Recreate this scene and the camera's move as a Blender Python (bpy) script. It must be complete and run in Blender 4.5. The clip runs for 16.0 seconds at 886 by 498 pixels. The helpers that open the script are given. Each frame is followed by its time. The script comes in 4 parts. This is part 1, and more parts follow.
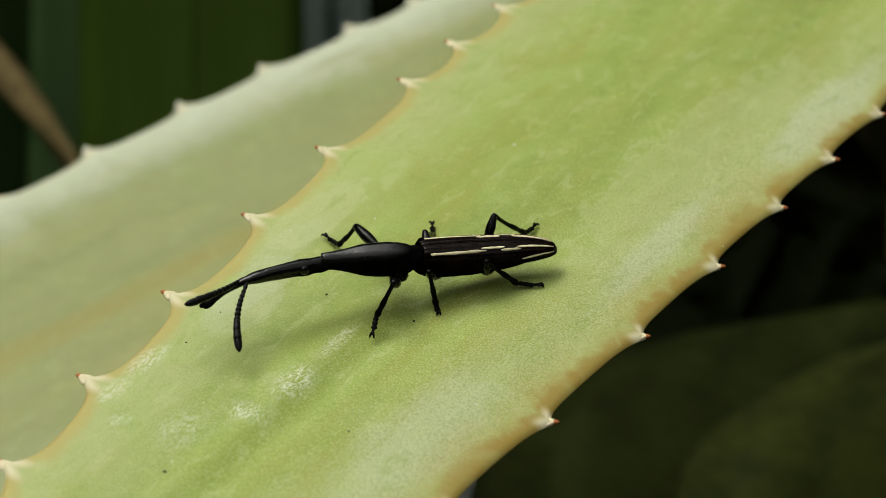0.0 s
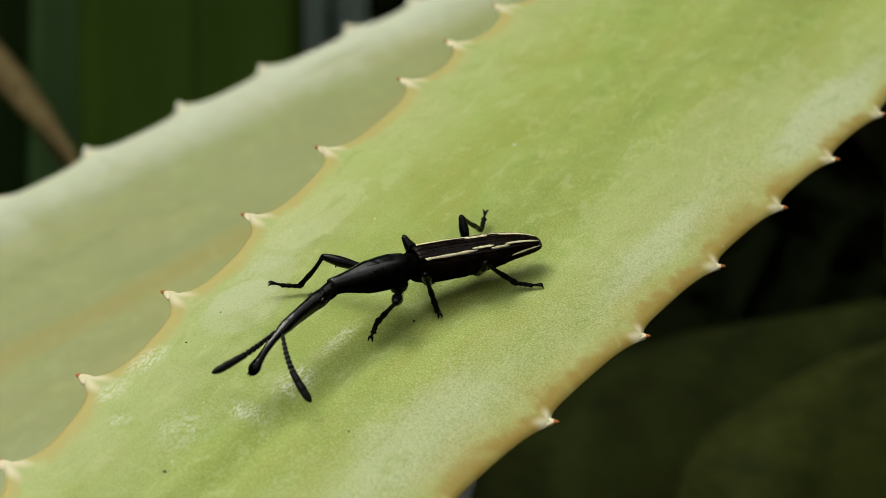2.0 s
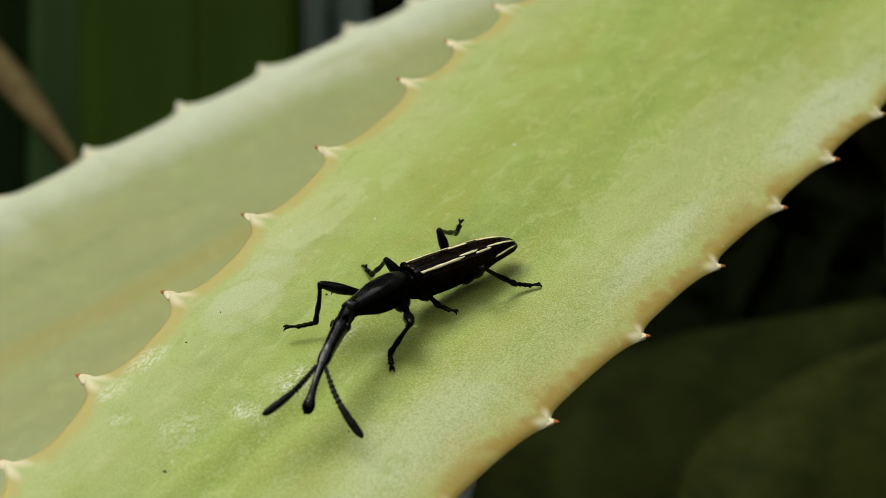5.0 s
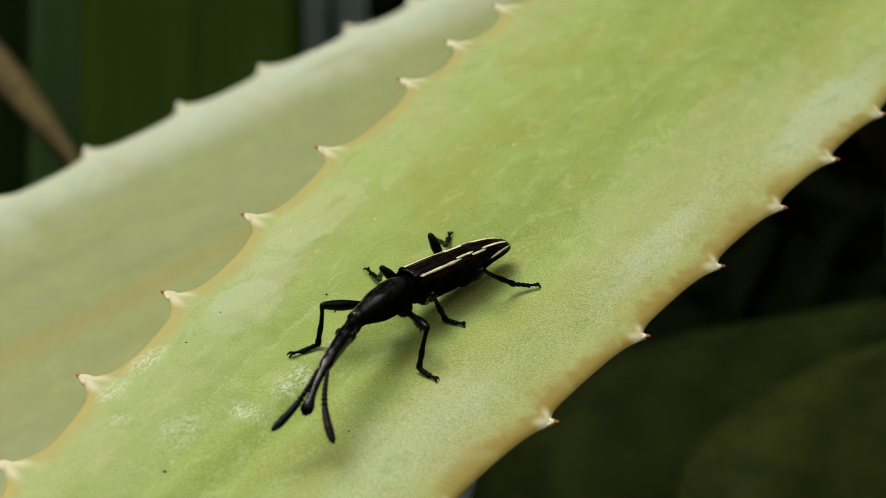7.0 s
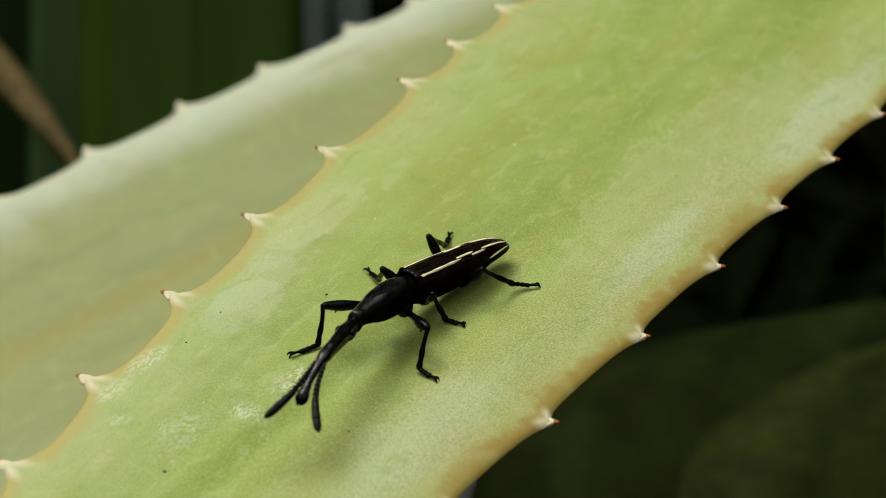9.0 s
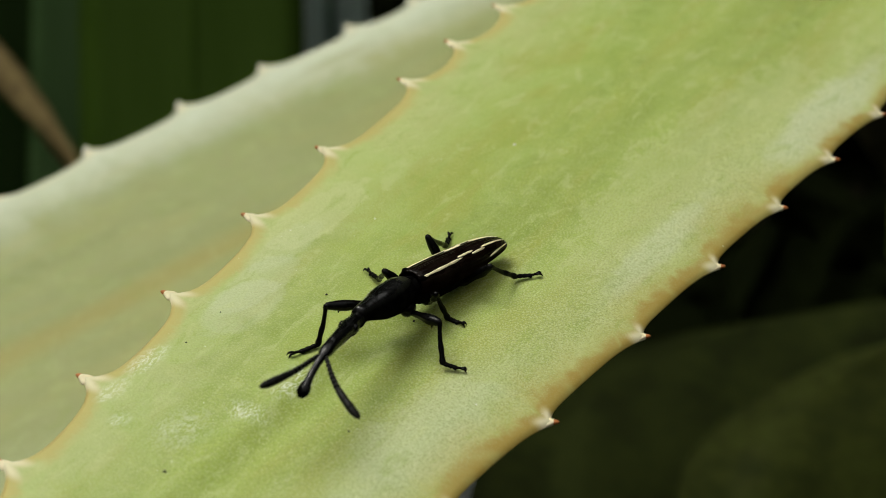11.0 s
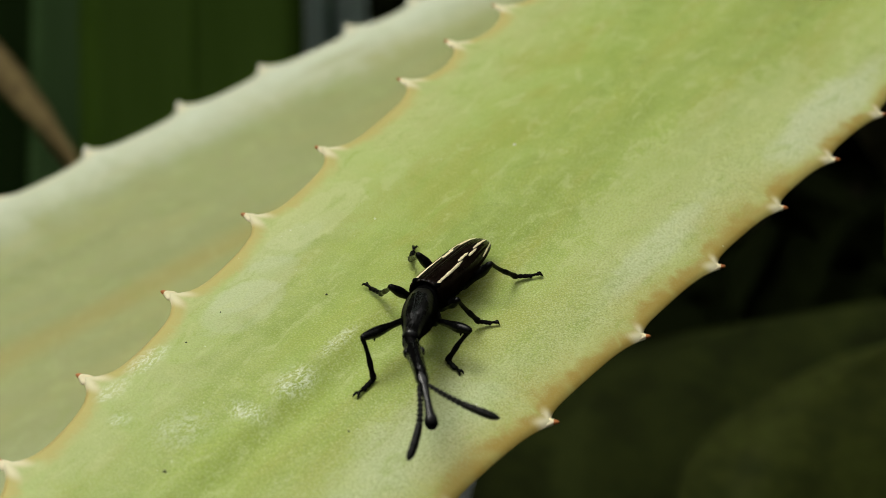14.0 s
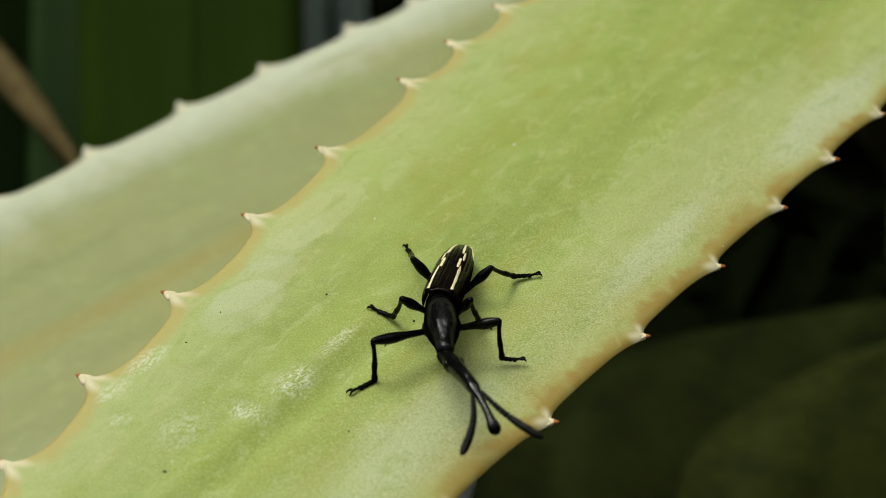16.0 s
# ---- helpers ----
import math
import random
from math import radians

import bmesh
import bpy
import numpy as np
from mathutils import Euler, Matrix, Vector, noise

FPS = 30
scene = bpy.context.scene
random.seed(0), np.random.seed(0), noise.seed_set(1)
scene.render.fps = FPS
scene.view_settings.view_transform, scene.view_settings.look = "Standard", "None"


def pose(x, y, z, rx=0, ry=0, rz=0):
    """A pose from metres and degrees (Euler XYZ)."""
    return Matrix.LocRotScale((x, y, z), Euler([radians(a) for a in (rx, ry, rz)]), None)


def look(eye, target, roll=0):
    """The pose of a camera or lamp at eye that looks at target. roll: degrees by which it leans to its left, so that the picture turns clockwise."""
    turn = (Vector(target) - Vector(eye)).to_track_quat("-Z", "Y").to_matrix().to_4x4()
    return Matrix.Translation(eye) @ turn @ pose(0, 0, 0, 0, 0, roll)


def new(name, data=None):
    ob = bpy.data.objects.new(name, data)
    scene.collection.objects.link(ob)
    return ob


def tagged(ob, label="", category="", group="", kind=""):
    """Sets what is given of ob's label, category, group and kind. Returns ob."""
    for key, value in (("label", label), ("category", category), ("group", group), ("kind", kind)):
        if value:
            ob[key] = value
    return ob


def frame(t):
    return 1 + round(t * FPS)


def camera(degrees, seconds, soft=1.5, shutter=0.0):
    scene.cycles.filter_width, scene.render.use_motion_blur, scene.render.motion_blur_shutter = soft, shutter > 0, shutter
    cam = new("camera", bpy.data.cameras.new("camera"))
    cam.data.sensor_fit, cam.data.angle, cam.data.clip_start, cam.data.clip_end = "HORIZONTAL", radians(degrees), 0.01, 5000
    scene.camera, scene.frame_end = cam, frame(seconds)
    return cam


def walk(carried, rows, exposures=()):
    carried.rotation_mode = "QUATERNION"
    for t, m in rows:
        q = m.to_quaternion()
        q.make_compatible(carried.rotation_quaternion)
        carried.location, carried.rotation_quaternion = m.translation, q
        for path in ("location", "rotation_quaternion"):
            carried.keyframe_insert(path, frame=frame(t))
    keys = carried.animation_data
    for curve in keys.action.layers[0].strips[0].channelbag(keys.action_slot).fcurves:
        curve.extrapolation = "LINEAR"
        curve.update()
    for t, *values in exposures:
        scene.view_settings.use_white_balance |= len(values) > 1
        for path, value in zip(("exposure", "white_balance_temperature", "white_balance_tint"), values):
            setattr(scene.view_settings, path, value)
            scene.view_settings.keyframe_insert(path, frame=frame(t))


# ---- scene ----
# A slender black weevil turning on an aloe leaf. Lengths of the small things are in millimetres, times MM.
MM = 0.001
LEAF_TOP = 0.30

# ---- camera ----
EYE = (0.0, -0.15893, 0.40321)
cam = camera(26.0, 16.0, soft=0.75)
cam.data.dof.use_dof = True
cam.data.dof.focus_distance = 0.180
cam.data.dof.aperture_fstop = 35.0
STAND = look(EYE, (0.0, 0.0, LEAF_TOP))
walk(cam, [(0.0, STAND), (16.0, STAND)], exposures=[(0.0, 0.48, 6800, 7), (16.0, 0.48, 6800, 7)])

# ---- light: a bright overcast sky ----
world = bpy.data.worlds.new("overcast")
scene.world = world
world.use_nodes = True
wn = world.node_tree.nodes
sky = wn.new("ShaderNodeTexSky")
sky.sky_type = "NISHITA"
sky.sun_disc = False
sky.sun_elevation = radians(55)
sky.sun_rotation = radians(-42)
sky.dust_density = 4.0
veil = wn.new("ShaderNodeHueSaturation")
veil.inputs["Saturation"].default_value = 0.0
world.node_tree.links.new(sky.outputs[0], veil.inputs["Color"])
world.node_tree.links.new(veil.outputs[0], wn["Background"].inputs[0])
wn["Background"].inputs[1].default_value = 0.15

sun = new("sun", bpy.data.lights.new("sun", "SUN"))
sun.data.energy = 0.65
sun.data.angle = radians(32)
sun.data.color = (0.985, 0.97, 0.79)
sun.matrix_world = look((-0.45, 0.50, 1.25), (0, 0, 0.3))


# ---- node helpers ----
class Nodes:
    """Short calls for building one node material."""

    def __init__(self, name):
        self.mat = bpy.data.materials.new(name)
        self.mat.use_nodes = True
        self.tree = self.mat.node_tree
        self.bsdf = self.tree.nodes["Principled BSDF"]

    def put(self, socket, value):
        if isinstance(value, bpy.types.NodeSocket):
            self.tree.links.new(value, socket)
        elif isinstance(value, tuple) and len(value) == 3 and socket.type == "RGBA":
            socket.default_value = (*value, 1)
        else:
            socket.default_value = value

    def node(self, kind, out=0, **values):
        n = self.tree.nodes.new(kind)
        for key, value in values.items():
            self.put(n.inputs[key.replace("_", " ")], value)
        return n.outputs[out]

    def attr(self, name):
        n = self.tree.nodes.new("ShaderNodeAttribute")
        n.attribute_name = name
        return n.outputs["Fac"]

    def coords(self, scale=(1, 1, 1)):
        n = self.tree.nodes.new("ShaderNodeTexCoord")
        m = self.tree.nodes.new("ShaderNodeMapping")
        m.inputs["Scale"].default_value = scale
        self.tree.links.new(n.outputs["Object"], m.inputs["Vector"])
        return m.outputs[0]

    def math(self, op, a, b=0.0, clamp=False):
        n = self.tree.nodes.new("ShaderNodeMath")
        n.operation, n.use_clamp = op, clamp
        self.put(n.inputs[0], a)
        self.put(n.inputs[1], b)
        return n.outputs[0]

    def noise(self, vector, scale, detail=3.0, rough=0.55, warp=0.0):
        return self.node("ShaderNodeTexNoise", Vector=vector, Scale=scale, Detail=detail, Roughness=rough, Distortion=warp)

    def ramp(self, value, low, high, to_low=0.0, to_high=1.0):
        n = self.tree.nodes.new("ShaderNodeMapRange")
        n.interpolation_type = "SMOOTHSTEP"
        for key, v in (("Value", value), ("From Min", low), ("From Max", high), ("To Min", to_low), ("To Max", to_high)):
            self.put(n.inputs[key], v)
        return n.outputs[0]

    def mix(self, fac, a, b, blend="MIX"):
        n = self.tree.nodes.new("ShaderNodeMix")
        n.data_type, n.blend_type = "RGBA", blend
        self.put(n.inputs[0], fac)
        self.put(n.inputs[6], a)
        self.put(n.inputs[7], b)
        return n.outputs[2]

    def bump(self, height, distance, strength=1.0):
        return self.node("ShaderNodeBump", Height=height, Distance=distance, Strength=strength)

    def finish(self, color, rough=0.5, normal=None, **more):
        self.put(self.bsdf.inputs["Base Color"], color)
        self.put(self.bsdf.inputs["Roughness"], rough)
        if normal is not None:
            self.put(self.bsdf.inputs["Normal"], normal)
        for key, value in more.items():
            self.put(self.bsdf.inputs[key.replace("_", " ")], value)
        return self.mat


# ---- materials ----
def aloe_material(name, seed, scurf, pale, base, dusty, streaks=(), tan=1.0, rim=(0.50, 0.38, 0.13), frost=(), frost_tone=(0.56, 0.62, 0.44), streak_tone=(0.335, 0.295, 0.085), grain_amount=1.0, pale_edge=(0.90, 1.0), patches=()):
    """Aloe skin: soft lengthwise bands, a grey bloom, tan margins, fine grain and flakes of scurf."""
    n = Nodes(name)
    at = n.coords()
    along, across = n.attr("along"), n.attr("across")
    left, right = n.attr("from_left"), n.attr("from_right")
    shifted = n.node("ShaderNodeVectorMath", Vector=at)
    n.tree.nodes[-1].inputs[1].default_value = (seed * 0.37, seed * 0.11, 0)
    stretched = n.node("ShaderNodeCombineXYZ", X=n.math("MULTIPLY", across, 0.14), Y=n.math("MULTIPLY", along, 0.022), Z=seed)
    blotch = n.noise(shifted, 60, 4, 0.6, 0.4)
    bands = n.noise(stretched, 1.0, 3, 0.5, 0.3)
    grain = n.noise(shifted, 5000, 2, 0.7)
    mottling = n.noise(shifted, 420, 3, 0.65)
    color = n.mix(n.ramp(bands, 0.33, 0.66), base[0], base[1])
    color = n.mix(n.ramp(blotch, 0.40, 0.66, 0.0, 0.65), color, base[2])
    color = n.mix(n.ramp(mottling, 0.38, 0.62, 0.0, 0.36), color, base[2])
    color = n.mix(n.ramp(n.noise(stretched, 1.7, 3, 0.55, 0.6), 0.45, 0.68, 0.0, 0.75), color, base[4])
    # grey bloom towards both margins, with a ragged limit
    ragged = n.math("MULTIPLY", n.math("SUBTRACT", blotch, 0.5), 14.0)
    near = n.math("MINIMUM", left, right)
    bloom = n.ramp(n.math("ADD", near, ragged), 1.0, 15.0, dusty, 0.0)
    color = n.mix(bloom, color, base[3])
    plane = n.node("ShaderNodeCombineXYZ", X=along, Y=across, Z=0.0)

    def spot(s, u, rs, ru):
        away = n.tree.nodes.new("ShaderNodeVectorMath")
        away.operation = "SUBTRACT"
        n.put(away.inputs[0], plane)
        away.inputs[1].default_value = (s, u, 0)
        size = n.tree.nodes.new("ShaderNodeVectorMath")
        size.operation = "DIVIDE"
        n.put(size.inputs[0], away.outputs[0])
        size.inputs[1].default_value = (rs, ru, 1)
        length = n.tree.nodes.new("ShaderNodeVectorMath")
        length.operation = "LENGTH"
        n.put(length.inputs[0], size.outputs[0])
        return length.outputs["Value"]

    edge_noise = n.noise(shifted, 260, 4, 0.65, 0.8)
    # mint green clouds with ragged limits
    mint = n.math("MULTIPLY", n.ramp(n.noise(shifted, 105, 5, 0.62, 0.9), 0.50, 0.60, 0.0, 0.42 * tan), n.ramp(right, 10.0, 22.0))
    color = n.mix(mint, color, (0.36, 0.475, 0.135))
    for s, u, rs, ru, amount in pale:
        d = n.math("ADD", spot(s, u, rs, ru), n.math("MULTIPLY", n.math("SUBTRACT", edge_noise, 0.5), 1.1))
        color = n.mix(n.ramp(d, pale_edge[0], pale_edge[1], amount, 0.0), color, base[3])
    for s, u, rs, ru, amount in frost:
        d = n.math("ADD", spot(s, u, rs, ru), n.math("MULTIPLY", n.math("SUBTRACT", edge_noise, 0.5), 0.9))
        color = n.mix(n.ramp(d, 0.45, 1.05, amount, 0.0), color, frost_tone)
    for s, u, rs, ru, amount in patches:
        d = n.math("ADD", spot(s, u, rs, ru), n.math("MULTIPLY", n.math("SUBTRACT", edge_noise, 0.5), 0.7))
        color = n.mix(n.ramp(d, 0.82, 1.04, amount, 0.0), color, frost_tone)
    for u, width, amount in streaks:
        d = n.math("ABSOLUTE", n.math("ADD", n.math("SUBTRACT", across, u), n.math("MULTIPLY", n.math("SUBTRACT", bands, 0.5), 5.0)))
        color = n.mix(n.ramp(d, 0.0, width, amount, 0.0), color, streak_tone)
    # tan and rusty margins
    rag = n.math("MULTIPLY", n.math("SUBTRACT", edge_noise, 0.5), 3.0)
    rag2 = n.math("MULTIPLY", n.math("SUBTRACT", blotch, 0.5), 12.0)
    color = n.mix(n.ramp(n.math("ADD", right, rag2), 0.5, 5.0, 0.5 * tan, 0.0), color, (0.43, 0.36, 0.105))
    color = n.mix(n.math("MULTIPLY", n.ramp(n.math("ADD", right, n.math("ADD", rag, n.math("MULTIPLY", rag2, 0.30))), 1.0, 2.3, 0.88 * tan, 0.0), n.ramp(n.noise(shifted, 190, 3, 0.6, 0.5), 0.34, 0.60, 0.55, 1.0)), color, (0.330, 0.220, 0.036))
    color = n.mix(n.ramp(n.math("ADD", left, rag), 0.8, 2.5, 0.8 * tan, 0.0), color, (0.44, 0.365, 0.110))
    color = n.mix(n.ramp(left, 0.15, 0.7, 0.5, 0.0), color, rim)
    tooth = n.math("MULTIPLY", n.ramp(n.attr("from_tooth"), 0.5, 1.7, 1.0, 0.0), n.ramp(n.math("MINIMUM", n.math("MULTIPLY", left, 0.75), n.math("MULTIPLY", right, 1.3)), 0.5, 1.9, 0.9, 0.0))
    color = n.mix(tooth, color, (0.72, 0.68, 0.46))
    # flaky scurf
    flakes = n.noise(n.node("ShaderNodeCombineXYZ", X=n.math("MULTIPLY", along, 0.6), Y=across, Z=seed + 3), 1.9, 5, 0.75, 1.6)
    for s, u, rs, ru, amount in scurf:
        inside = n.ramp(spot(s, u, rs, ru), 0.2, 1.1, 1.0, 0.0)
        fac = n.math("MULTIPLY", n.ramp(flakes, 0.46, 0.57, 0.0, amount), inside)
        color = n.mix(fac, color, (0.78, 0.82, 0.68))
    # lengthwise cloudy mottling and sparse white specks
    cloud = n.noise(n.node("ShaderNodeCombineXYZ", X=n.math("MULTIPLY", along, 0.45), Y=across, Z=seed + 9), 0.55, 5, 0.68, 0.7)
    inland = n.ramp(near, 0.5, 3.0)
    color = n.mix(n.math("MULTIPLY", inland, n.ramp(cloud, 0.52, 0.66, 0.0, 0.38 * grain_amount)), color, (0.50, 0.56, 0.25))
    color = n.mix(n.math("MULTIPLY", inland, n.ramp(cloud, 0.34, 0.47, 0.36 * grain_amount, 0.0)), color, (0.235, 0.335, 0.036))
    dots = n.tree.nodes.new("ShaderNodeTexVoronoi")
    n.put(dots.inputs["Vector"], plane)
    dots.inputs["Scale"].default_value = 0.75
    chosen = n.ramp(n.node("ShaderNodeSeparateColor", Color=dots.outputs["Color"]), 0.66, 0.70)
    size = n.node("ShaderNodeSeparateColor", 1, Color=dots.outputs["Color"])
    dot = n.math("LESS_THAN", dots.outputs["Distance"], n.math("MULTIPLY", size, 0.085))
    color = n.mix(n.math("MULTIPLY", n.math("MULTIPLY", dot, chosen), 0.55 * grain_amount), color, (0.72, 0.75, 0.58))
    inner = n.math("MULTIPLY", n.ramp(near, 0.4, 4.0, 0.12, grain_amount), n.ramp(n.math("ADD", n.math("MULTIPLY", blotch, 18.0), across), -4.0, 20.0, 0.42, 0.95))
    color = n.mix(n.math("MULTIPLY", inner, n.ramp(grain, 0.34, 0.60, 0.50, 0.0)), color, (0.165, 0.21, 0.04))
    inner = n.math("MULTIPLY", inner, n.ramp(near, 6.0, 17.0, 1.0, 0.8))
    color = n.mix(n.math("MULTIPLY", inner, n.ramp(n.noise(shifted, 5600, 2, 0.6), 0.46, 0.68, 0.0, 0.46)), color, (0.60, 0.64, 0.38))
    height = n.math("ADD", n.math("MULTIPLY", grain, 0.55), n.math("ADD", n.math("MULTIPLY", mottling, 0.6), n.math("MULTIPLY", blotch, 1.2)))
    rough = n.ramp(blotch, 0.3, 0.7, 0.48, 0.62)
    return n.finish(color, rough, n.bump(height, 0.00012, n.ramp(near, 1.0, 6.0, 0.12, 0.8)), Specular_IOR_Level=0.32)


def chitin(name, color, rough, ridges=900.0, specular=0.5, relief=0.000035, ior=1.45, dull_below=None):
    """Black beetle armour: faint lengthwise grain, small dull scratches."""
    n = Nodes(name)
    at = n.coords()
    fine = n.noise(at, ridges * 3.2, 2, 0.55)
    wide = n.noise(at, ridges, 3, 0.6)
    tone = n.mix(n.ramp(wide, 0.35, 0.7), color, tuple(c * 1.9 + 0.002 for c in color))
    polish = n.ramp(wide, 0.3, 0.7, rough - 0.05, rough + 0.08)
    if dull_below is not None:
        # the flanks and the underside are finely pitted and dull
        height = n.node("ShaderNodeSeparateXYZ", 2, Vector=at)
        flank = n.ramp(height, (dull_below - 0.45) * MM, (dull_below + 0.45) * MM, 1.0, 0.0)
        polish = n.math("ADD", polish, n.math("MULTIPLY", flank, 0.35))
        specular = n.math("SUBTRACT", specular, n.math("MULTIPLY", flank, specular))
    return n.finish(tone, polish, n.bump(n.math("ADD", fine, wide), relief, 0.7),
                    Specular_IOR_Level=specular, IOR=ior)


def plain(name, low, high, scale, rough, relief=0.001, stretch=(1, 1, 1), specular=0.3):
    """Two tones mixed by noise at two scales, with relief."""
    n = Nodes(name)
    at = n.coords(stretch)
    wide, fine = n.noise(at, scale, 4, 0.6, 0.3), n.noise(at, scale * 7, 3, 0.65)
    both = n.math("ADD", n.math("MULTIPLY", wide, 0.65), n.math("MULTIPLY", fine, 0.35))
    return n.finish(n.mix(n.ramp(both, 0.34, 0.66), low, high), rough, n.bump(both, relief, 0.6), Specular_IOR_Level=specular)


GREENS = ((0.200, 0.285, 0.034), (0.300, 0.405, 0.068), (0.370, 0.450, 0.100), (0.485, 0.535, 0.240), (0.295, 0.325, 0.042))
GREYGREENS = ((0.245, 0.285, 0.098), (0.292, 0.332, 0.132), (0.32, 0.342, 0.152), (0.66, 0.72, 0.59), (0.34, 0.345, 0.13))
SCURF = [(-25.5, 0.6, 3.4, 2.2, 0.78), (-18.5, 0.3, 4.0, 1.0, 0.65), (-31.1, -0.4, 1.6, 2.8, 0.8), (-35.1, -12.2, 2.6, 1.4, 0.6),
         (-38.2, -8.9, 1.5, 1.2, 0.7), (-30.0, -12.6, 3.4, 1.5, 0.65), (-36.0, -3.5, 4.0, 3.0, 0.4)]
PALE = [(-2.0, -14.2, 9.0, 3.0, 0.55), (30.0, 14.0, 26.0, 7.0, 0.35)]
ALOE = aloe_material("aloe_skin", 0.0, SCURF, PALE, GREENS, 0.62, [(2.8, 2.8, 0.6), (-5.5, 1.6, 0.25)], streak_tone=(0.225, 0.305, 0.036), frost=[(47.0, 20.6, 17.0, 3.6, 0.65), (12.0, 17.6, 14.0, 2.2, 0.45), (-26.0, 14.5, 15.0, 5.0, 0.38)], patches=[(-18.6, -10.6, 5.6, 3.2, 0.27), (-14.5, -11.8, 7.0, 2.6, 0.22), (-8.0, -13.4, 6.0, 2.2, 0.15)])
ALOE_GREY = aloe_material("aloe_skin_grey", 5.0, [], [(10.0, -19.0, 160.0, 8.0, 0.8)], GREYGREENS, 0.35, [(10.6, 3.2, 0.8)], 0.25, (0.72, 0.75, 0.64), [(-66.0, 19.0, 55.0, 8.0, 0.15)], (0.33, 0.325, 0.12), grain_amount=0.45, pale_edge=(-0.1, 1.5),
                          patches=[(6.0, -14.6, 7.0, 0.9, 0.45), (9.5, -11.0, 2.5, 1.6, 0.3)])
SPINE = plain("spine_cream", (0.72, 0.64, 0.40), (0.80, 0.73, 0.50), 900, 0.45, 0.0001)
PALE_SPINE = plain("spine_whitish", (0.70, 0.70, 0.56), (0.80, 0.80, 0.68), 900, 0.5, 0.0001)
SPINE_TIP = plain("spine_tip_rust", (0.36, 0.10, 0.025), (0.50, 0.18, 0.05), 1500, 0.45, 0.0001)
STEM = plain("aloe_stem_bark", (0.10, 0.075, 0.045), (0.22, 0.17, 0.10), 60, 0.85, 0.002, (1, 1, 0.3))
BLACK = chitin("chitin_black", (0.0016, 0.0016, 0.0016), 0.11, specular=0.5, relief=0.00004, ior=1.66, dull_below=1.0)
BLACK_HEAD = chitin("chitin_head", (0.0016, 0.0016, 0.0016), 0.13, specular=0.5, relief=0.00006, ior=1.38, dull_below=0.5)
BLACK_LEG = chitin("chitin_leg", (0.0015, 0.0015, 0.0015), 0.14, 1400, 0.3, 0.00002, 1.27)
BLACK_SHIN = chitin("chitin_shin", (0.0015, 0.0015, 0.0015), 0.18, 1400, 0.2, 0.00002, 1.18)
BLACK_DULL = chitin("chitin_dull", (0.0025, 0.0025, 0.002), 0.34, 1600, 0.3, 0.00004, 1.30)
BROWN_BLACK = chitin("chitin_elytra", (0.0036, 0.0018, 0.0010), 0.15, 900.0, 0.4, 0.00005, 1.24, 0.35)
CREAM = plain("stripe_cream", (0.76, 0.66, 0.40), (0.88, 0.81, 0.58), 2500, 0.5, 0.00002)
EYE_BLACK = chitin("eye_black", (0.002, 0.002, 0.002), 0.16, 3000, 0.5, 0.00002, 1.3)
PALE_FLAKE = plain("pale_flake", (0.76, 0.76, 0.66), (0.84, 0.84, 0.76), 2500, 0.6, 0.000002)
DIRT = plain("dirt", (0.012, 0.010, 0.008), (0.04, 0.03, 0.02), 3000, 0.9, 0.0001)
SOIL = plain("soil", (0.012, 0.010, 0.007), (0.035, 0.028, 0.018), 22, 0.95, 0.02, (1, 1, 1), 0.1)
DARK_LEAF = plain("dark_leaf", (0.043, 0.086, 0.008), (0.058, 0.108, 0.014), 9, 0.6, 0.001, (3, 3, 0.4), 0.1)
BLUE_LEAF = plain("bluish_leaf", (0.050, 0.100, 0.031), (0.066, 0.122, 0.044), 9, 0.6, 0.001, (3, 3, 0.4), 0.1)
REDDISH_LEAF = plain("reddish_dry_leaf", (0.10, 0.035, 0.015), (0.18, 0.07, 0.03), 40, 0.8, 0.002, (4, 4, 0.5))
# Dark leaf colour again, darkened to hold the deep shade it stands in.
SHADE_TONED_STRAP = plain("shade_toned_strap", (0.010, 0.023, 0.004), (0.016, 0.034, 0.007), 9, 0.7, 0.001, (3, 3, 0.4), 0.05)
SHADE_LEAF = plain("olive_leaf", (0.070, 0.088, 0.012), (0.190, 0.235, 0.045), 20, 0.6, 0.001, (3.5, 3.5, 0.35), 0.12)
# Olive leaf colour darkened twice over; the shade below the aloe is painted in.
SHADE_TONED_OLIVE = plain("shade_toned_olive", (0.018, 0.023, 0.004), (0.049, 0.061, 0.011), 16, 0.7, 0.001, (3, 3, 0.4), 0.06)
SHADE_TONED_BLACK = plain("shade_toned_black", (0.0075, 0.0100, 0.0020), (0.023, 0.030, 0.006), 16, 0.8, 0.001, (3, 3, 0.4), 0.04)
DRY_LEAF = plain("dry_leaf", (0.095, 0.065, 0.020), (0.19, 0.14, 0.05), 40, 0.8, 0.002, (4, 4, 0.5))
GREY_POST = plain("grey_paint", (0.64, 0.82, 0.74), (0.72, 0.88, 0.80), 12, 0.7, 0.001, (5, 5, 0.4))
PAVING = plain("grey_paving", (0.20, 0.22, 0.22), (0.28, 0.30, 0.29), 20, 0.85, 0.002)
# Leaf green taken near black: the shade over the soil is in the colour.
SHADE_UNDERGROWTH = plain("shade_black_undergrowth", (0.0028, 0.0042, 0.0009), (0.006, 0.0085, 0.0018), 30, 0.9, 0.004, (1, 1, 1), 0.02)
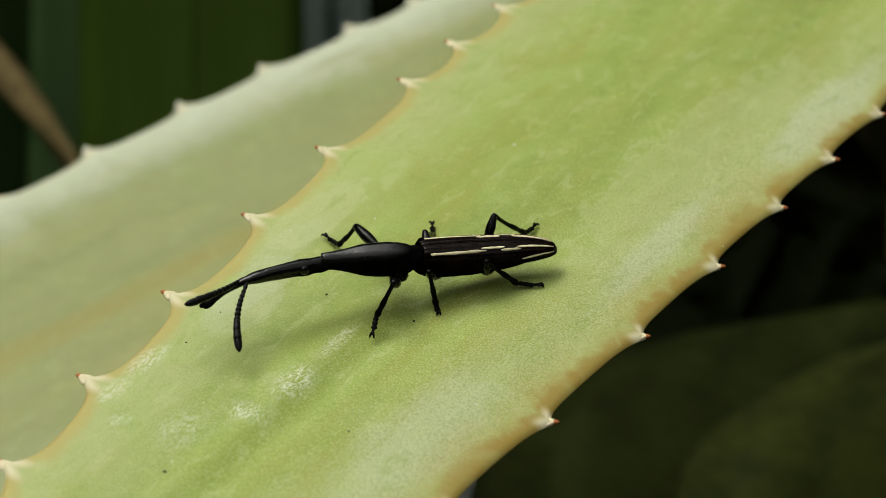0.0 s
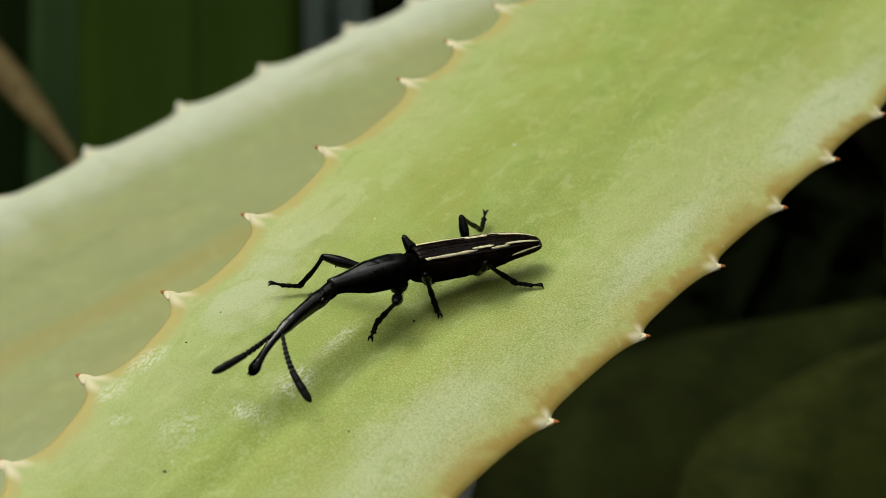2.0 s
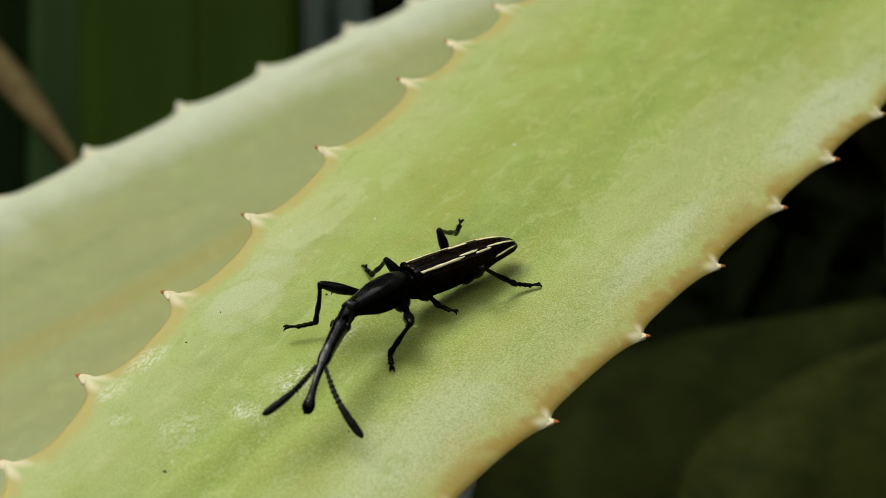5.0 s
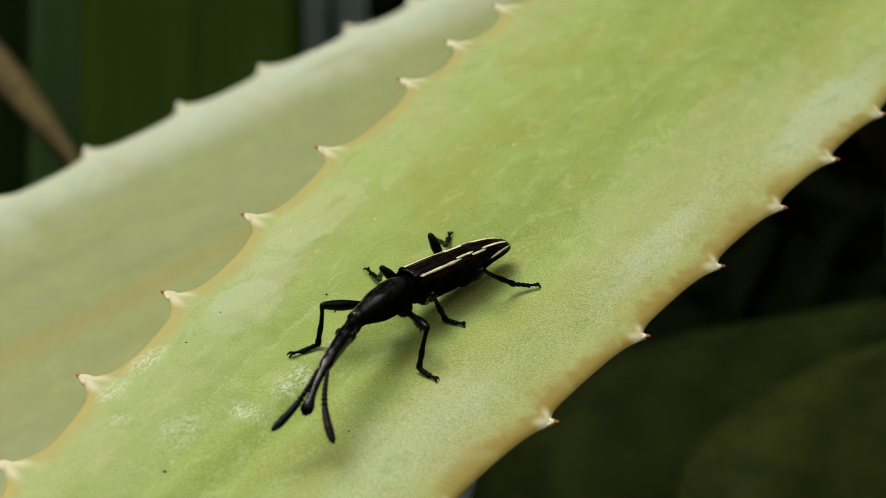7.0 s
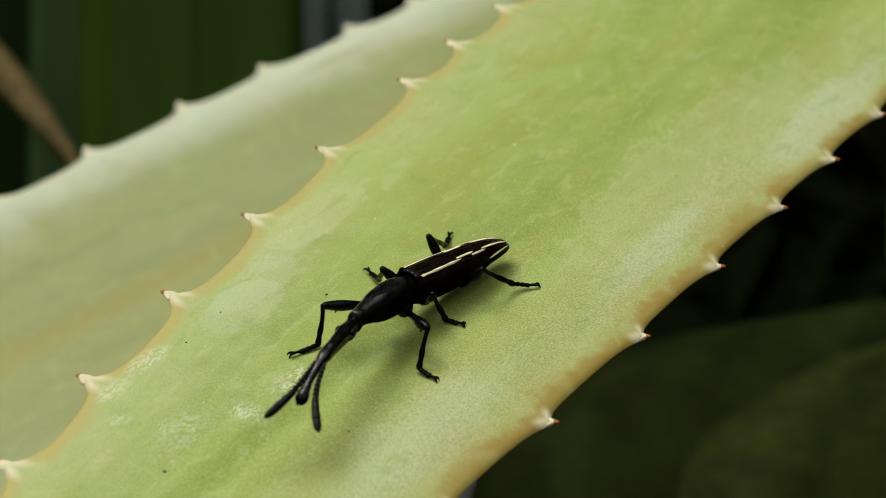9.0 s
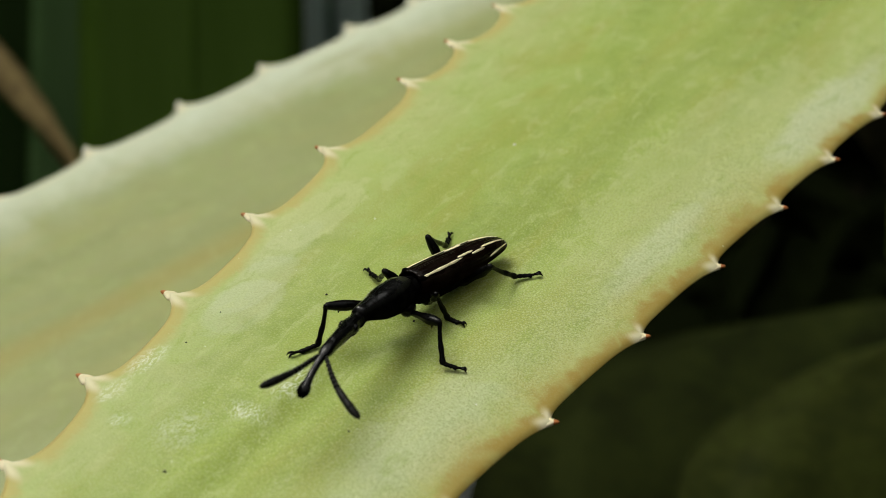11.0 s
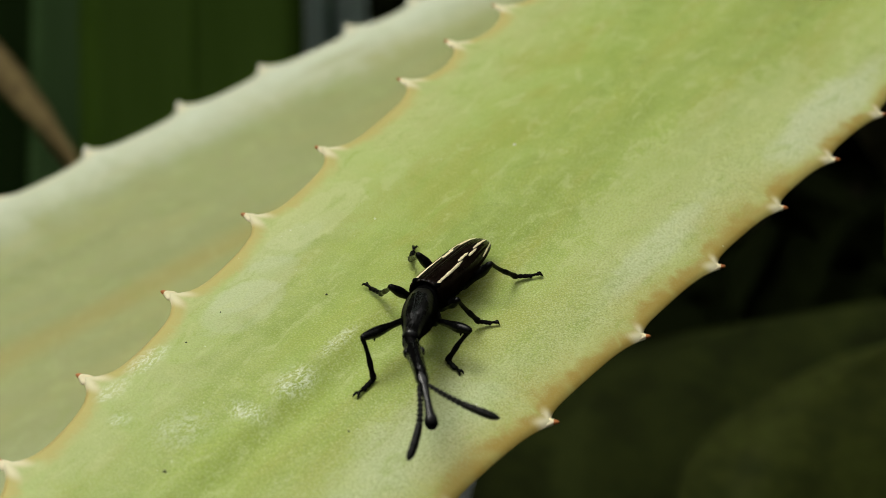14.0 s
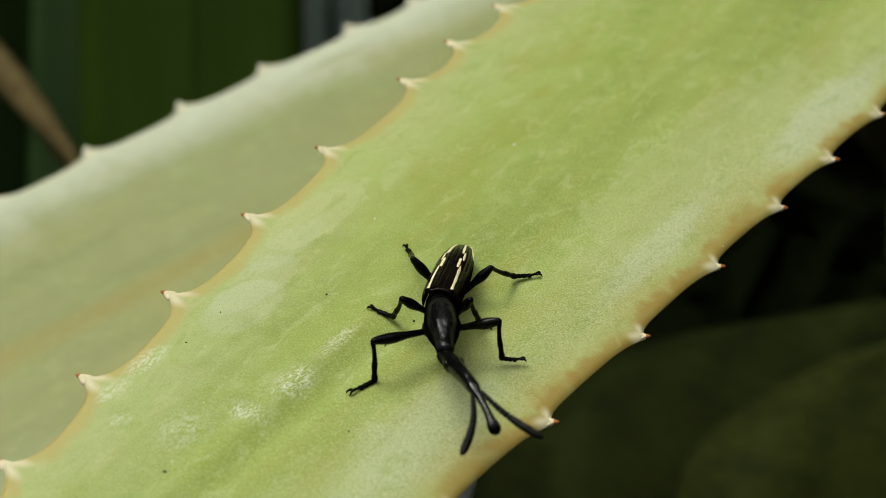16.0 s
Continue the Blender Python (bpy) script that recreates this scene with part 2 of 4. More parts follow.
# Dark leaves of the unseen ring that holds off low sky light.
SKY_BLOCK_HEDGE = plain("sky_block_leaves", (0.006, 0.012, 0.003), (0.016, 0.028, 0.007), 30, 0.8, 0.004, (1, 1, 1), 0.05)


# ---- mesh helpers ----
def finish_mesh(name, bm, material, smooth=True):
    bmesh.ops.recalc_face_normals(bm, faces=bm.faces[:])
    mesh = bpy.data.meshes.new(name)
    bm.to_mesh(mesh)
    bm.free()
    mesh.materials.append(material)
    mesh.polygons.foreach_set("use_smooth", [smooth] * len(mesh.polygons))
    return mesh


def part(name, bm, material, parent, label="", at=None):
    """One mesh object under a thing or a part."""
    ob = new(name, bm if isinstance(bm, bpy.types.Mesh) else finish_mesh(name, bm, material))
    ob.parent = parent
    if at is not None:
        ob.matrix_basis = at
    return tagged(ob, label=label)


def hermite(rows, t):
    """A smooth curve through rows (t, values...), which never swings past them."""
    rows = [(r[0], np.array(r[1:], float)) for r in rows]
    if t <= rows[0][0]:
        return rows[0][1]
    if t >= rows[-1][0]:
        return rows[-1][1]
    k = next(i for i in range(len(rows) - 1) if rows[i + 1][0] >= t)

    def slope(i):
        if i == 0 or i == len(rows) - 1:
            return np.zeros_like(rows[0][1])
        a = (rows[i][1] - rows[i - 1][1]) / (rows[i][0] - rows[i - 1][0])
        b = (rows[i + 1][1] - rows[i][1]) / (rows[i + 1][0] - rows[i][0])
        return np.where(a * b > 0, 2 * a * b / np.where(a * b > 0, a + b, 1), 0)

    (t0, p0), (t1, p1) = rows[k], rows[k + 1]
    h = t1 - t0
    u = (t - t0) / h
    return ((2 * u**3 - 3 * u**2 + 1) * p0 + (u**3 - 2 * u**2 + u) * h * slope(k)
            + (3 * u**2 - 2 * u**3) * p1 + (u**3 - u**2) * h * slope(k + 1))


def loft(rings, sides=20, shape=None, scale=MM):
    """A closed tube along x. rings: x, half width, half height, height of the centre. shape(x, angle): a factor on the radius."""
    bm = bmesh.new()
    loops = []
    for x, ry, rz, cz in rings:
        loop = []
        for i in range(sides):
            a = 2 * math.pi * i / sides
            k = shape(x, a) if shape else 1.0
            loop.append(bm.verts.new((x * scale, ry * k * math.cos(a) * scale, (cz + rz * k * math.sin(a)) * scale)))
        loops.append(loop)
    for one, two in zip(loops, loops[1:]):
        for i in range(sides):
            bm.faces.new((one[i], one[(i + 1) % sides], two[(i + 1) % sides], two[i]))
    bm.faces.new(loops[0][::-1])
    bm.faces.new(loops[-1])
    return bm


def smooth_rings(keys, count):
    """Rings for loft, smoothly between a few keys."""
    a, b = keys[0][0], keys[-1][0]
    sign = 1 if b > a else -1
    rows = [(sign * k[0], *k[1:]) for k in keys]
    return [(sign * t, *hermite(rows, t)) for t in np.linspace(rows[0][0], rows[-1][0], count)]


def blob(radius, squash=(1, 1, 1), jitter=0.0, detail=2, seed=0.0):
    bm = bmesh.new()
    bmesh.ops.create_icosphere(bm, subdivisions=detail, radius=radius)
    for v in bm.verts:
        d = 1 + jitter * noise.noise(v.co / max(radius, 1e-9) * 1.7 + Vector((seed, 0, 0)))
        v.co = Vector((v.co.x * squash[0], v.co.y * squash[1], v.co.z * squash[2])) * d
    return bm


# ---- ground and the dark surroundings ----
def ground_sheet():
    bm = bmesh.new()
    bmesh.ops.create_grid(bm, x_segments=90, y_segments=90, size=1.0)
    for v in bm.verts:
        r = max(abs(v.co.x), abs(v.co.y))
        k = 1.5 if r < 0.5 else 1.5 + (r - 0.5) ** 3 * 3000
        v.co = Vector((v.co.x * k, v.co.y * k, 0))
        if r < 0.5:
            v.co.z = 0.012 * noise.noise(v.co * 9) + 0.006 * noise.noise(v.co * 40)
    ob = new("ground", finish_mesh("ground", bm, SOIL))
    return tagged(ob, "dark bare garden soil in deep shade", "ground", kind="structure")


def blade(width, length, bend, fold, thickness, taper, rows=28, across=9):
    """A strap leaf standing on its base: up along z, bending towards y, folded along its middle."""
    bm = bmesh.new()
    grid = []
    angle, y, z = 0.0, 0.0, 0.0
    for i in range(rows + 1):
        t = i / rows
        half = width / 2 * max(0.02, hermite(taper, t)[0])
        ring = []
        for side in (1, -1):
            for j in range(across + 1):
                u = (j / across * 2 - 1) * side
                ripple = 0.03 * width * noise.noise(Vector((u * 1.3, t * 5, width * 9)))
                off = fold * half * abs(u) + side * thickness / 2 * (1 - u * u) + ripple
                ring.append(bm.verts.new((u * half, y + off * math.cos(angle), z - off * math.sin(angle))))
        grid.append(ring)
        angle = radians(bend) * t
        y += length / rows * math.sin(angle)
        z += length / rows * math.cos(angle)
    count = len(grid[0])
    for one, two in zip(grid, grid[1:]):
        for j in range(count):
            bm.faces.new((one[j], one[(j + 1) % count], two[(j + 1) % count], two[j]))
    bm.faces.new(grid[0])
    bm.faces.new(grid[-1])
    bmesh.ops.remove_doubles(bm, verts=bm.verts[:], dist=1e-6)
    return bm


ground_sheet()
STRAP = [(0, 0.7), (0.2, 1.0), (0.6, 0.95), (0.85, 0.6), (1, 0.02)]


def strap_leaf(name, material, at, width, length, bend, fold, label, group="dark leaves behind the aloe", taper=STRAP):
    leaf = new(name)
    leaf.matrix_world = at
    part("blade", blade(width, length, bend, fold, 0.003, taper), material, leaf)
    part("midrib", blade(width * 0.07, length * 0.96, bend, 0.0, 0.006, taper, 28, 4), material, leaf)
    return tagged(leaf, label, "leaf", group)


def sky_blocking_hedge():
    """An unseen dense dark hedge, added on all sides to block low sky light: many small leaves on a ring of dark
    growth.
    """
    rng = random.Random(7)
    verts, faces = [], []
    for k in range(15000):
        a = rng.uniform(0, 2 * math.pi)
        r = 1.6 + rng.uniform(-0.12, 0.12)
        c = Vector((r * math.sin(a), r * math.cos(a), rng.uniform(0, 1.6) + 0.15 * math.sin(a * 5)))
        turn = Euler((rng.uniform(-1.2, 1.2), rng.uniform(-0.8, 0.8), -a + rng.uniform(-0.9, 0.9))).to_matrix()
        w, h = rng.uniform(0.025, 0.05), rng.uniform(0.06, 0.13)
        base = len(verts)
        for x, z, y in ((0, -h, 0), (w, 0, 0.006), (0, h, 0), (-w, 0, 0.006)):
            verts.append(tuple(c + turn @ Vector((x, y, z))))
        faces.append((base, base + 1, base + 2))
        faces.append((base, base + 2, base + 3))
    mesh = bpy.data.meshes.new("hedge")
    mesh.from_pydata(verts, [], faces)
    mesh.materials.append(SKY_BLOCK_HEDGE)
    tagged(new("hedge", mesh), "unseen dense dark green hedge added round the plants to block low sky light", "hedge", kind="stuff")


sky_blocking_hedge()

def undergrowth():
    """Low plants added on the soil under and behind the aloe, their near-black colour standing for shade."""
    rng = random.Random(11)
    verts, faces = [], []
    for k in range(15000):
        x, y = rng.uniform(-0.7, 0.7), rng.uniform(-0.35, 1.2)
        if k > 8000:
            a, r = rng.uniform(0, 2 * math.pi), 1.65 * math.sqrt(rng.random())
            x, y = r * math.cos(a), r * math.sin(a)
        c = Vector((x, y, 0.012 + 0.045 * rng.random() ** 1.4))
        turn = Euler((rng.uniform(-1.0, 1.0), rng.uniform(-0.9, 0.9), rng.uniform(0, 6.28))).to_matrix()
        w, h = rng.uniform(0.009, 0.02), rng.uniform(0.02, 0.045)
        base = len(verts)
        for px, py, pz in ((0, -h, -0.004), (w, 0, 0), (0, h, -0.006), (-w, 0, 0), (0, 0, -0.003)):
            verts.append(tuple(c + turn @ Vector((px, py, pz))))
        faces += [(base, base + 1, base + 4), (base + 1, base + 2, base + 4), (base + 2, base + 3, base + 4), (base + 3, base, base + 4)]
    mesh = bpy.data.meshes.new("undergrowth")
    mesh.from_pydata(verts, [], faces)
    mesh.materials.append(SHADE_UNDERGROWTH)
    tagged(new("undergrowth", mesh), "low added undergrowth covering the soil, near black for painted shade", "undergrowth", kind="stuff")


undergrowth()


strap_leaf("strap_leaf", DARK_LEAF, pose(-0.068, 0.215, 0.0, 30, 0, 180), 0.062, 0.46, 4, 0.06,
           "broad dark green strap leaf standing upright in shade")
strap_leaf("strap_leaf", BLUE_LEAF, pose(-0.108, 0.255, 0.0, 30, 0, 176), 0.034, 0.48, 6, 0.10,
           "bluish dark green strap leaf standing upright in shade")
# Leaf added to fill the dark side; its shade is in the colour.
strap_leaf("strap_leaf", SHADE_TONED_STRAP, pose(-0.165, 0.285, 0.0, 30, 0, 176), 0.090, 0.46, 6, 0.10,
           "broad upright strap leaf with deep shade painted into its dark green")
strap_leaf("strap_leaf", SHADE_TONED_OLIVE, pose(0.175, 0.100, 0.0, 0, 0, 10), 0.230, 0.215, 100, 0.06,
           "broad olive green leaf darkened by painted shade, bending over below the aloe", "dark leaves behind the aloe",
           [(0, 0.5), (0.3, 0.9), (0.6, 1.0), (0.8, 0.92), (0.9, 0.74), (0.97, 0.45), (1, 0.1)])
# Second leaf added so the painted shade deepens in steps.
strap_leaf("strap_leaf", SHADE_TONED_BLACK, pose(0.150, 0.138, 0.0, 0, 0, 6), 0.280, 0.198, 102, 0.06,
           "broad green leaf painted near black for deep shade, bending over", "dark leaves behind the aloe",
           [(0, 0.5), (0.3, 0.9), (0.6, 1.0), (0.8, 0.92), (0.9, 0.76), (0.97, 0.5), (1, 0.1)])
strap_leaf("strap_leaf", SHADE_LEAF, pose(0.082, 0.10, 0.0, 0, 0, 180), 0.028, 0.268, 3, 0.20,
           "narrow olive green leaf standing in the shade below the aloe", "dark leaves behind the aloe",
           [(0, 0.3), (0.84, 0.35), (0.89, 0.9), (0.95, 1.0), (1, 0.8)])
strap_leaf("dry_leaf", DRY_LEAF, pose(-0.031, 0.18, 0.0, 0, 0, 40), 0.0100, 0.34, 110, 0.3,
           "narrow dried brown leaf arching over", "dry leaves", [(0, 0.3), (0.5, 0.25), (0.58, 0.32), (0.63, 0.7), (0.68, 1), (0.85, 0.9), (1, 0.05)])
strap_leaf("dry_leaf", REDDISH_LEAF, pose(0.0775, 0.080, 0.0, 0, 0, 0), 0.024, 0.206, 4, 0.3,
           "short dried reddish brown leaf standing in the shade", "dry leaves")


def fence_picket(x, y, width, label):
    bm = bmesh.new()
    bmesh.ops.create_cube(bm, size=1.0)
    bmesh.ops.scale(bm, vec=(width, 0.02, 0.90), verts=bm.verts[:])
    bmesh.ops.bevel(bm, geom=bm.edges[:], offset=0.003, segments=2, affect="EDGES")
    ob = new("fence_picket", finish_mesh("fence_picket", bm, GREY_POST, False))
    ob.matrix_world = pose(x, y, 0.45)
    return tagged(ob, label, "picket", "grey pickets behind the leaves")


fence_picket(-0.053, 0.52, 0.014, "weathered bluish grey upright picket behind the leaves")
fence_picket(-0.036, 0.52, 0.012, "weathered grey upright picket behind the leaves")


def paving_stone(x, y, turn):
    bm = bmesh.new()
    bmesh.ops.create_cube(bm, size=1.0)
    bmesh.ops.scale(bm, vec=(0.10, 0.10, 0.10), verts=bm.verts[:])
    bmesh.ops.bevel(bm, geom=bm.edges[:], offset=0.006, segments=3, affect="EDGES")
    ob = new("paving_stone", finish_mesh("paving_stone", bm, PAVING))
    ob.matrix_world = pose(x, y, 0.02, 0, 0, turn)
    return tagged(ob, "light grey stone lying in the undergrowth", "stone")


paving_stone(-0.040, 0.21, 0)


# ---- the aloe ----
def edge_line(rows, spines, flare, reach, sign):
    """The margin of a leaf at a place along it: a smooth line with a cusp at each spine, as wide as reach on its two sides."""
    def at(s):
        u = hermite(rows, s)[0]
        near = min(((q - s) / reach[0] if s < q else (s - q) / reach[1]) for q in spines)
        return u + sign * flare * math.exp(-near)
    return at


def spine_mesh(material):
    keys = [(-1.2, 0.8, 0.20, -0.32), (-0.3, 1.4, 0.36, -0.18), (0.4, 1.1, 0.40, -0.06), (1.0, 0.70, 0.38, 0.02), (1.5, 0.44, 0.33, 0.05)]
    return finish_mesh("spine", loft(smooth_rings(keys, 11), 12), material)


def spine_tip_mesh(material):
    keys = [(1.12, 0.58, 0.34, 0.03), (1.28, 0.57, 0.40, 0.04), (1.65, 0.45, 0.36, 0.06), (2.02, 0.27, 0.23, 0.09), (2.20, 0.05, 0.05, 0.11)]
    return finish_mesh("tip", loft(smooth_rings(keys, 7), 10), material)


SPINE_MESH, TIP_MESH = spine_mesh(SPINE), spine_tip_mesh(SPINE_TIP)
PALE_SPINE_MESH, PALE_TIP_MESH = spine_mesh(PALE_SPINE), spine_tip_mesh(PALE_SPINE)


def aloe_leaf(parent, at, material, left_rows, right_rows, rise, belly, left_spines, right_spines, flares, drops, sizes, label, grooves=(), spine_meshes=(SPINE_MESH, TIP_MESH), spine_label="cream horny spine", tip_label="rusty red spine tip", leans=(0, 26)):
    """A fleshy toothed leaf along y: top nearly flat, margins rounded down, thick below."""
    left = edge_line(left_rows, left_spines, flares[0], (1.5, 1.5), -1)
    right = edge_line(right_rows, right_spines, flares[1], (2.2, 0.9), 1)
    s0, s1 = left_rows[0][0], left_rows[-1][0]
    stations = sorted(set([round(s, 2) for s in np.arange(s0, s1, 3.0)] + [round(s, 2) for s in np.arange(-62, 110, 0.8)] + [s1]
                          + [round(q + d, 2) for q in left_spines + right_spines for d in (-1.4, -0.9, -0.5, -0.25, -0.1, 0, 0.1, 0.25, 0.5, 0.9, 1.4) if -62 < q < 110]))
    top = [0.5 - 0.5 * math.cos(math.pi * j / 44) for j in range(45)]
    low = [j / 18 for j in range(17, 0, -1)]
    verts, faces, along, across, from_left, from_right, from_tooth = [], [], [], [], [], [], []

    def surface(s, u, a, b):
        dl, dr = max(0, a + 7 - u), max(0, u - (b - 9))
        z = -drops[0] * (dl / 7) ** 2 - drops[1] * (dr / 9) ** 2
        z -= 0.3 * max(0, 1 - (u - a) / 0.6) ** 2 + 0.3 * max(0, 1 - (b - u) / 0.6) ** 2
        z += 0.10 * noise.noise(Vector((s / 16, u / 7, 1.5)))
        for gs, gu, ls, lu, depth in grooves:
            z -= depth * math.exp(-(((s - gs) / ls) ** 2) - (((u - gu) / lu) ** 2))
        return z

    for s in stations:
        a, b, zc = left(s), right(s), hermite(rise, s)[0]
        thick = hermite(belly, s)[0]
        gap_left, gap_right = min(abs(s - q) for q in left_spines), min(abs(s - q) for q in right_spines)
        for v in top:
            u = a + (b - a) * v
            verts.append((u * MM, s * MM, (zc + surface(s, u, a, b)) * MM))
            along.append(s), across.append(u), from_left.append(u - a), from_right.append(b - u), from_tooth.append(gap_left if v < 0.5 else gap_right)
        za, zb = surface(s, a, a, b), surface(s, b, a, b)
        for v in low:
            u = a + (b - a) * v
            round_off = (1 - (2 * v - 1) ** 2) ** 1.6
            verts.append((u * MM, s * MM, (zc + za + (zb - za) * v - 0.55 - thick * round_off) * MM))
            along.append(s), across.append(u), from_left.append(u - a), from_right.append(b - u), from_tooth.append(gap_left if v < 0.5 else gap_right)
    ring = len(top) + len(low)
    for i in range(len(stations) - 1):
        for j in range(ring):
            k = (j + 1) % ring
            faces.append((i * ring + j, i * ring + k, (i + 1) * ring + k, (i + 1) * ring + j))
    faces.append(tuple(range(ring))[::-1])
    last = (len(stations) - 1) * ring
    faces.append(tuple(range(last, last + ring)))
    mesh = bpy.data.meshes.new("leaf")
    mesh.from_pydata(verts, [], faces)
    for key, values in (("along", along), ("across", across), ("from_left", from_left), ("from_right", from_right), ("from_tooth", from_tooth)):
        mesh.attributes.new(key, "FLOAT", "POINT").data.foreach_set("value", values)
    mesh.materials.append(material)
    mesh.polygons.foreach_set("use_smooth", [True] * len(mesh.polygons))
    leaf = part("leaf", mesh, material, parent, label, at)
    rng = random.Random(3)
    for spines, edge, sign, size, drop in ((left_spines, left, -1, sizes[0], drops[0]), (right_spines, right, 1, sizes[1], drops[1])):
        for s in spines:
            if not s0 + 6 < s < s1 - 25:
                continue
            k = size * rng.uniform(0.9, 1.1) * min(1.0, 0.35 + (s - s0) / 160)
            lean = leans[0 if sign < 0 else 1] + rng.uniform(-6, 6)
            z = hermite(rise, s)[0] - drop - 0.18
            m = pose((edge(s) - sign * (0.6 if sign < 0 else 0.7)) * MM, s * MM, z * MM, 0, 0, (180 if sign < 0 else 0) + lean) @ Matrix.Diagonal((k, k, k, 1))
            tooth = part("spine", spine_meshes[0], SPINE, leaf, spine_label, m)
            part("tip", spine_meshes[1], SPINE_TIP, tooth, tip_label)
    return leaf


def spread(known, low, high, step, seed):
    """Known places of spines, continued to both ends at an uneven step."""
    rng = random.Random(seed)
    out = list(known)
    s = known[0]
    while s > low:
        s -= step * rng.uniform(0.85, 1.15)
        out.insert(0, s)
    s = known[-1]
    while s < high:
        s += step * rng.uniform(0.85, 1.15)
        out.append(s)
    return out


HEART = Vector((0.141, 0.219, 0.0))
aloe = tagged(new("aloe_plant"), "pale green aloe with thick toothed leaves arching from a short stem", "plant")
aloe.location = HEART
HOME = Matrix.Translation(-HEART)

stem_rings = [(z, r * (1 + 0.08 * math.sin(z * 170)), r * (1 + 0.08 * math.cos(z * 150)), 0.0)
              for z, r in ((-20, 34), (20, 30), (60, 27), (100, 27), (140, 30), (170, 38), (205, 48), (235, 42), (252, 16))]
part("stem", loft(smooth_rings(stem_rings, 40), 24, lambda x, a: 1 + 0.05 * math.sin(a * 5 + x * 0.1)), STEM, aloe,
     "rough grey brown stem", pose(0, 0, 0, 0, -90, 0))

aloe_leaf(aloe, HOME @ pose(0, 0, LEAF_TOP, 0, 0, -32.74), ALOE,
          [(-215, 2.5), (-150, -1.0), (-90, -5.2), (-60, -8.7), (-48, -11.1), (-35, -13.55), (-28, -14.6), (-20, -15.8), (-12, -16.9), (2, -18.85), (18, -20.3), (50, -22.0), (120, -24), (190, -25), (268, -18)],
          [(-215, 4.0), (-150, 11.5), (-90, 16.3), (-40, 19.62), (-9, 21.42), (20, 22.80), (50, 24.20), (120, 27.3), (190, 28), (268, 20)],
          [(-215, -30), (-150, -12), (-75, 0), (95, 0), (180, -18), (268, -72)],
          [(-215, 0.8), (-150, 4), (-50, 7), (60, 9), (180, 13), (268, 16)],
          spread([-47.7, -34.9, -20.4, -5.1, 10.0, 27.8, 38.7, 50.1], -205, 240, 13.5, 1),
          spread([-31.5, -16.6, -0.7, 13.8, 27.3, 39.4, 51.7], -205, 240, 13.5, 2),
          (2.7, 1.18), (0.15, 1.3), (0.50, 0.50),
          "thick pale green leaf with tan toothed margins and white scurf", [(-29, 3.1, 17, 1.8, 0.75), (-25, 0.9, 11, 1.4, -0.38), (-33, -1.0, 5, 2.0, 0.25)])

TURN2 = -43.4
LOWER = Matrix.Translation(EYE) @ Matrix.Scale(1.25, 4) @ Matrix.Translation(-Vector(EYE))
aloe_leaf(aloe, HOME @ LOWER @ pose(-0.0085, 0.0693, 0.278, 0, 0, TURN2), ALOE_GREY,
          [(-215, 5), (-150, -6.0), (-90, -14), (-34, -18.4), (0, -19.25), (28, -19.4), (60, -20.3), (120, -22), (150, -20)],
          [(-215, 9), (-150, 26), (-90, 38.0), (-30, 45), (20, 46), (60, 43), (120, 34), (150, 28)],
          [(-215, -30), (-150, -12), (-75, 0), (60, 0), (110, -4), (150, -16)],
          [(-215, 0.8), (-150, 4), (-50, 7), (60, 9), (120, 11), (150, 12)],
          spread([-34.1, -17.9, -2.8, 14.4, 27.4, 41.0], -205, 190, 15.0, 5),
          spread([-35.0, -20.0, -5.0, 10.0, 25.0], -205, 190, 14.5, 6),
          (2.2, 0.7), (0.3, 1.2), (0.46, 0.5),
          "pale grey green toothed leaf below the other leaf", [(0, 10.6, 200, 3.0, 0.5)], (PALE_SPINE_MESH, PALE_TIP_MESH), "whitish horny spine", "", (-20, 20))


# ---- specks of dirt on the leaf ----
def crumb(name, material, x, y, size, seed, label, group):
    mesh = finish_mesh(name, blob(size * MM, (1.3, 0.9, 0.6), 0.5, 1, seed), material)
    ob = new(name, mesh)
    ob.matrix_world = pose(x * MM, y * MM, LEAF_TOP + size * 0.25 * MM, 0, 0, seed * 50)
    tagged(ob, label, "dirt", group)


for k, (x, y, size) in enumerate(((-11.1, -8.0, 0.16), (-2.7, -12.4, 0.18), (-23.3, -34.3, 0.22), (-23.6, -15.8, 0.12),
                                  (-20.9, -10.9, 0.12), (-8.1, -28.9, 0.14))):
    crumb("dirt_speck", DIRT, x, y, size * 0.72, k + 1.0, "tiny dark crumb of dirt on the leaf", "crumbs on the leaf")
for k, (x, y, size) in enumerate(((2.9, -25.1, 0.09), (7.7, 20.6, 0.16), (-6.9, 5.6, 0.10))):
    crumb("pale_flake", PALE_FLAKE, x, y, size, k + 11.0, "tiny whitish flake lying on the leaf", "flakes on the leaf")


# ---- the beetle: x points to its head, y to its left, z up ----
TAIL_LENGTH, CHEST_LENGTH, HEAD_LENGTH, FEELER_LENGTH = 14.0, 9.52, 11.8, 7.17
FEELER_AT = 0.64
HIPS = {"LF": (2.40, 1.51, -2.00), "LM": (-1.71, 1.12, -2.46), "LH": (-6.95, 1.12, -2.00), "RF": (2.67, -1.58, -1.90), "RM": (-1.80, -1.12, -2.37), "RH": (-7.12, -1.11, -1.88)}
LEG_LENGTHS = {"LF": (3.99, 3.72, 2.26), "LM": (3.29, 4.23, 1.98), "LH": (3.59, 4.83, 2.66), "RF": (5.75, 3.97, 3.03), "RM": (3.55, 4.79, 2.97), "RH": (4.12, 6.26, 2.92)}

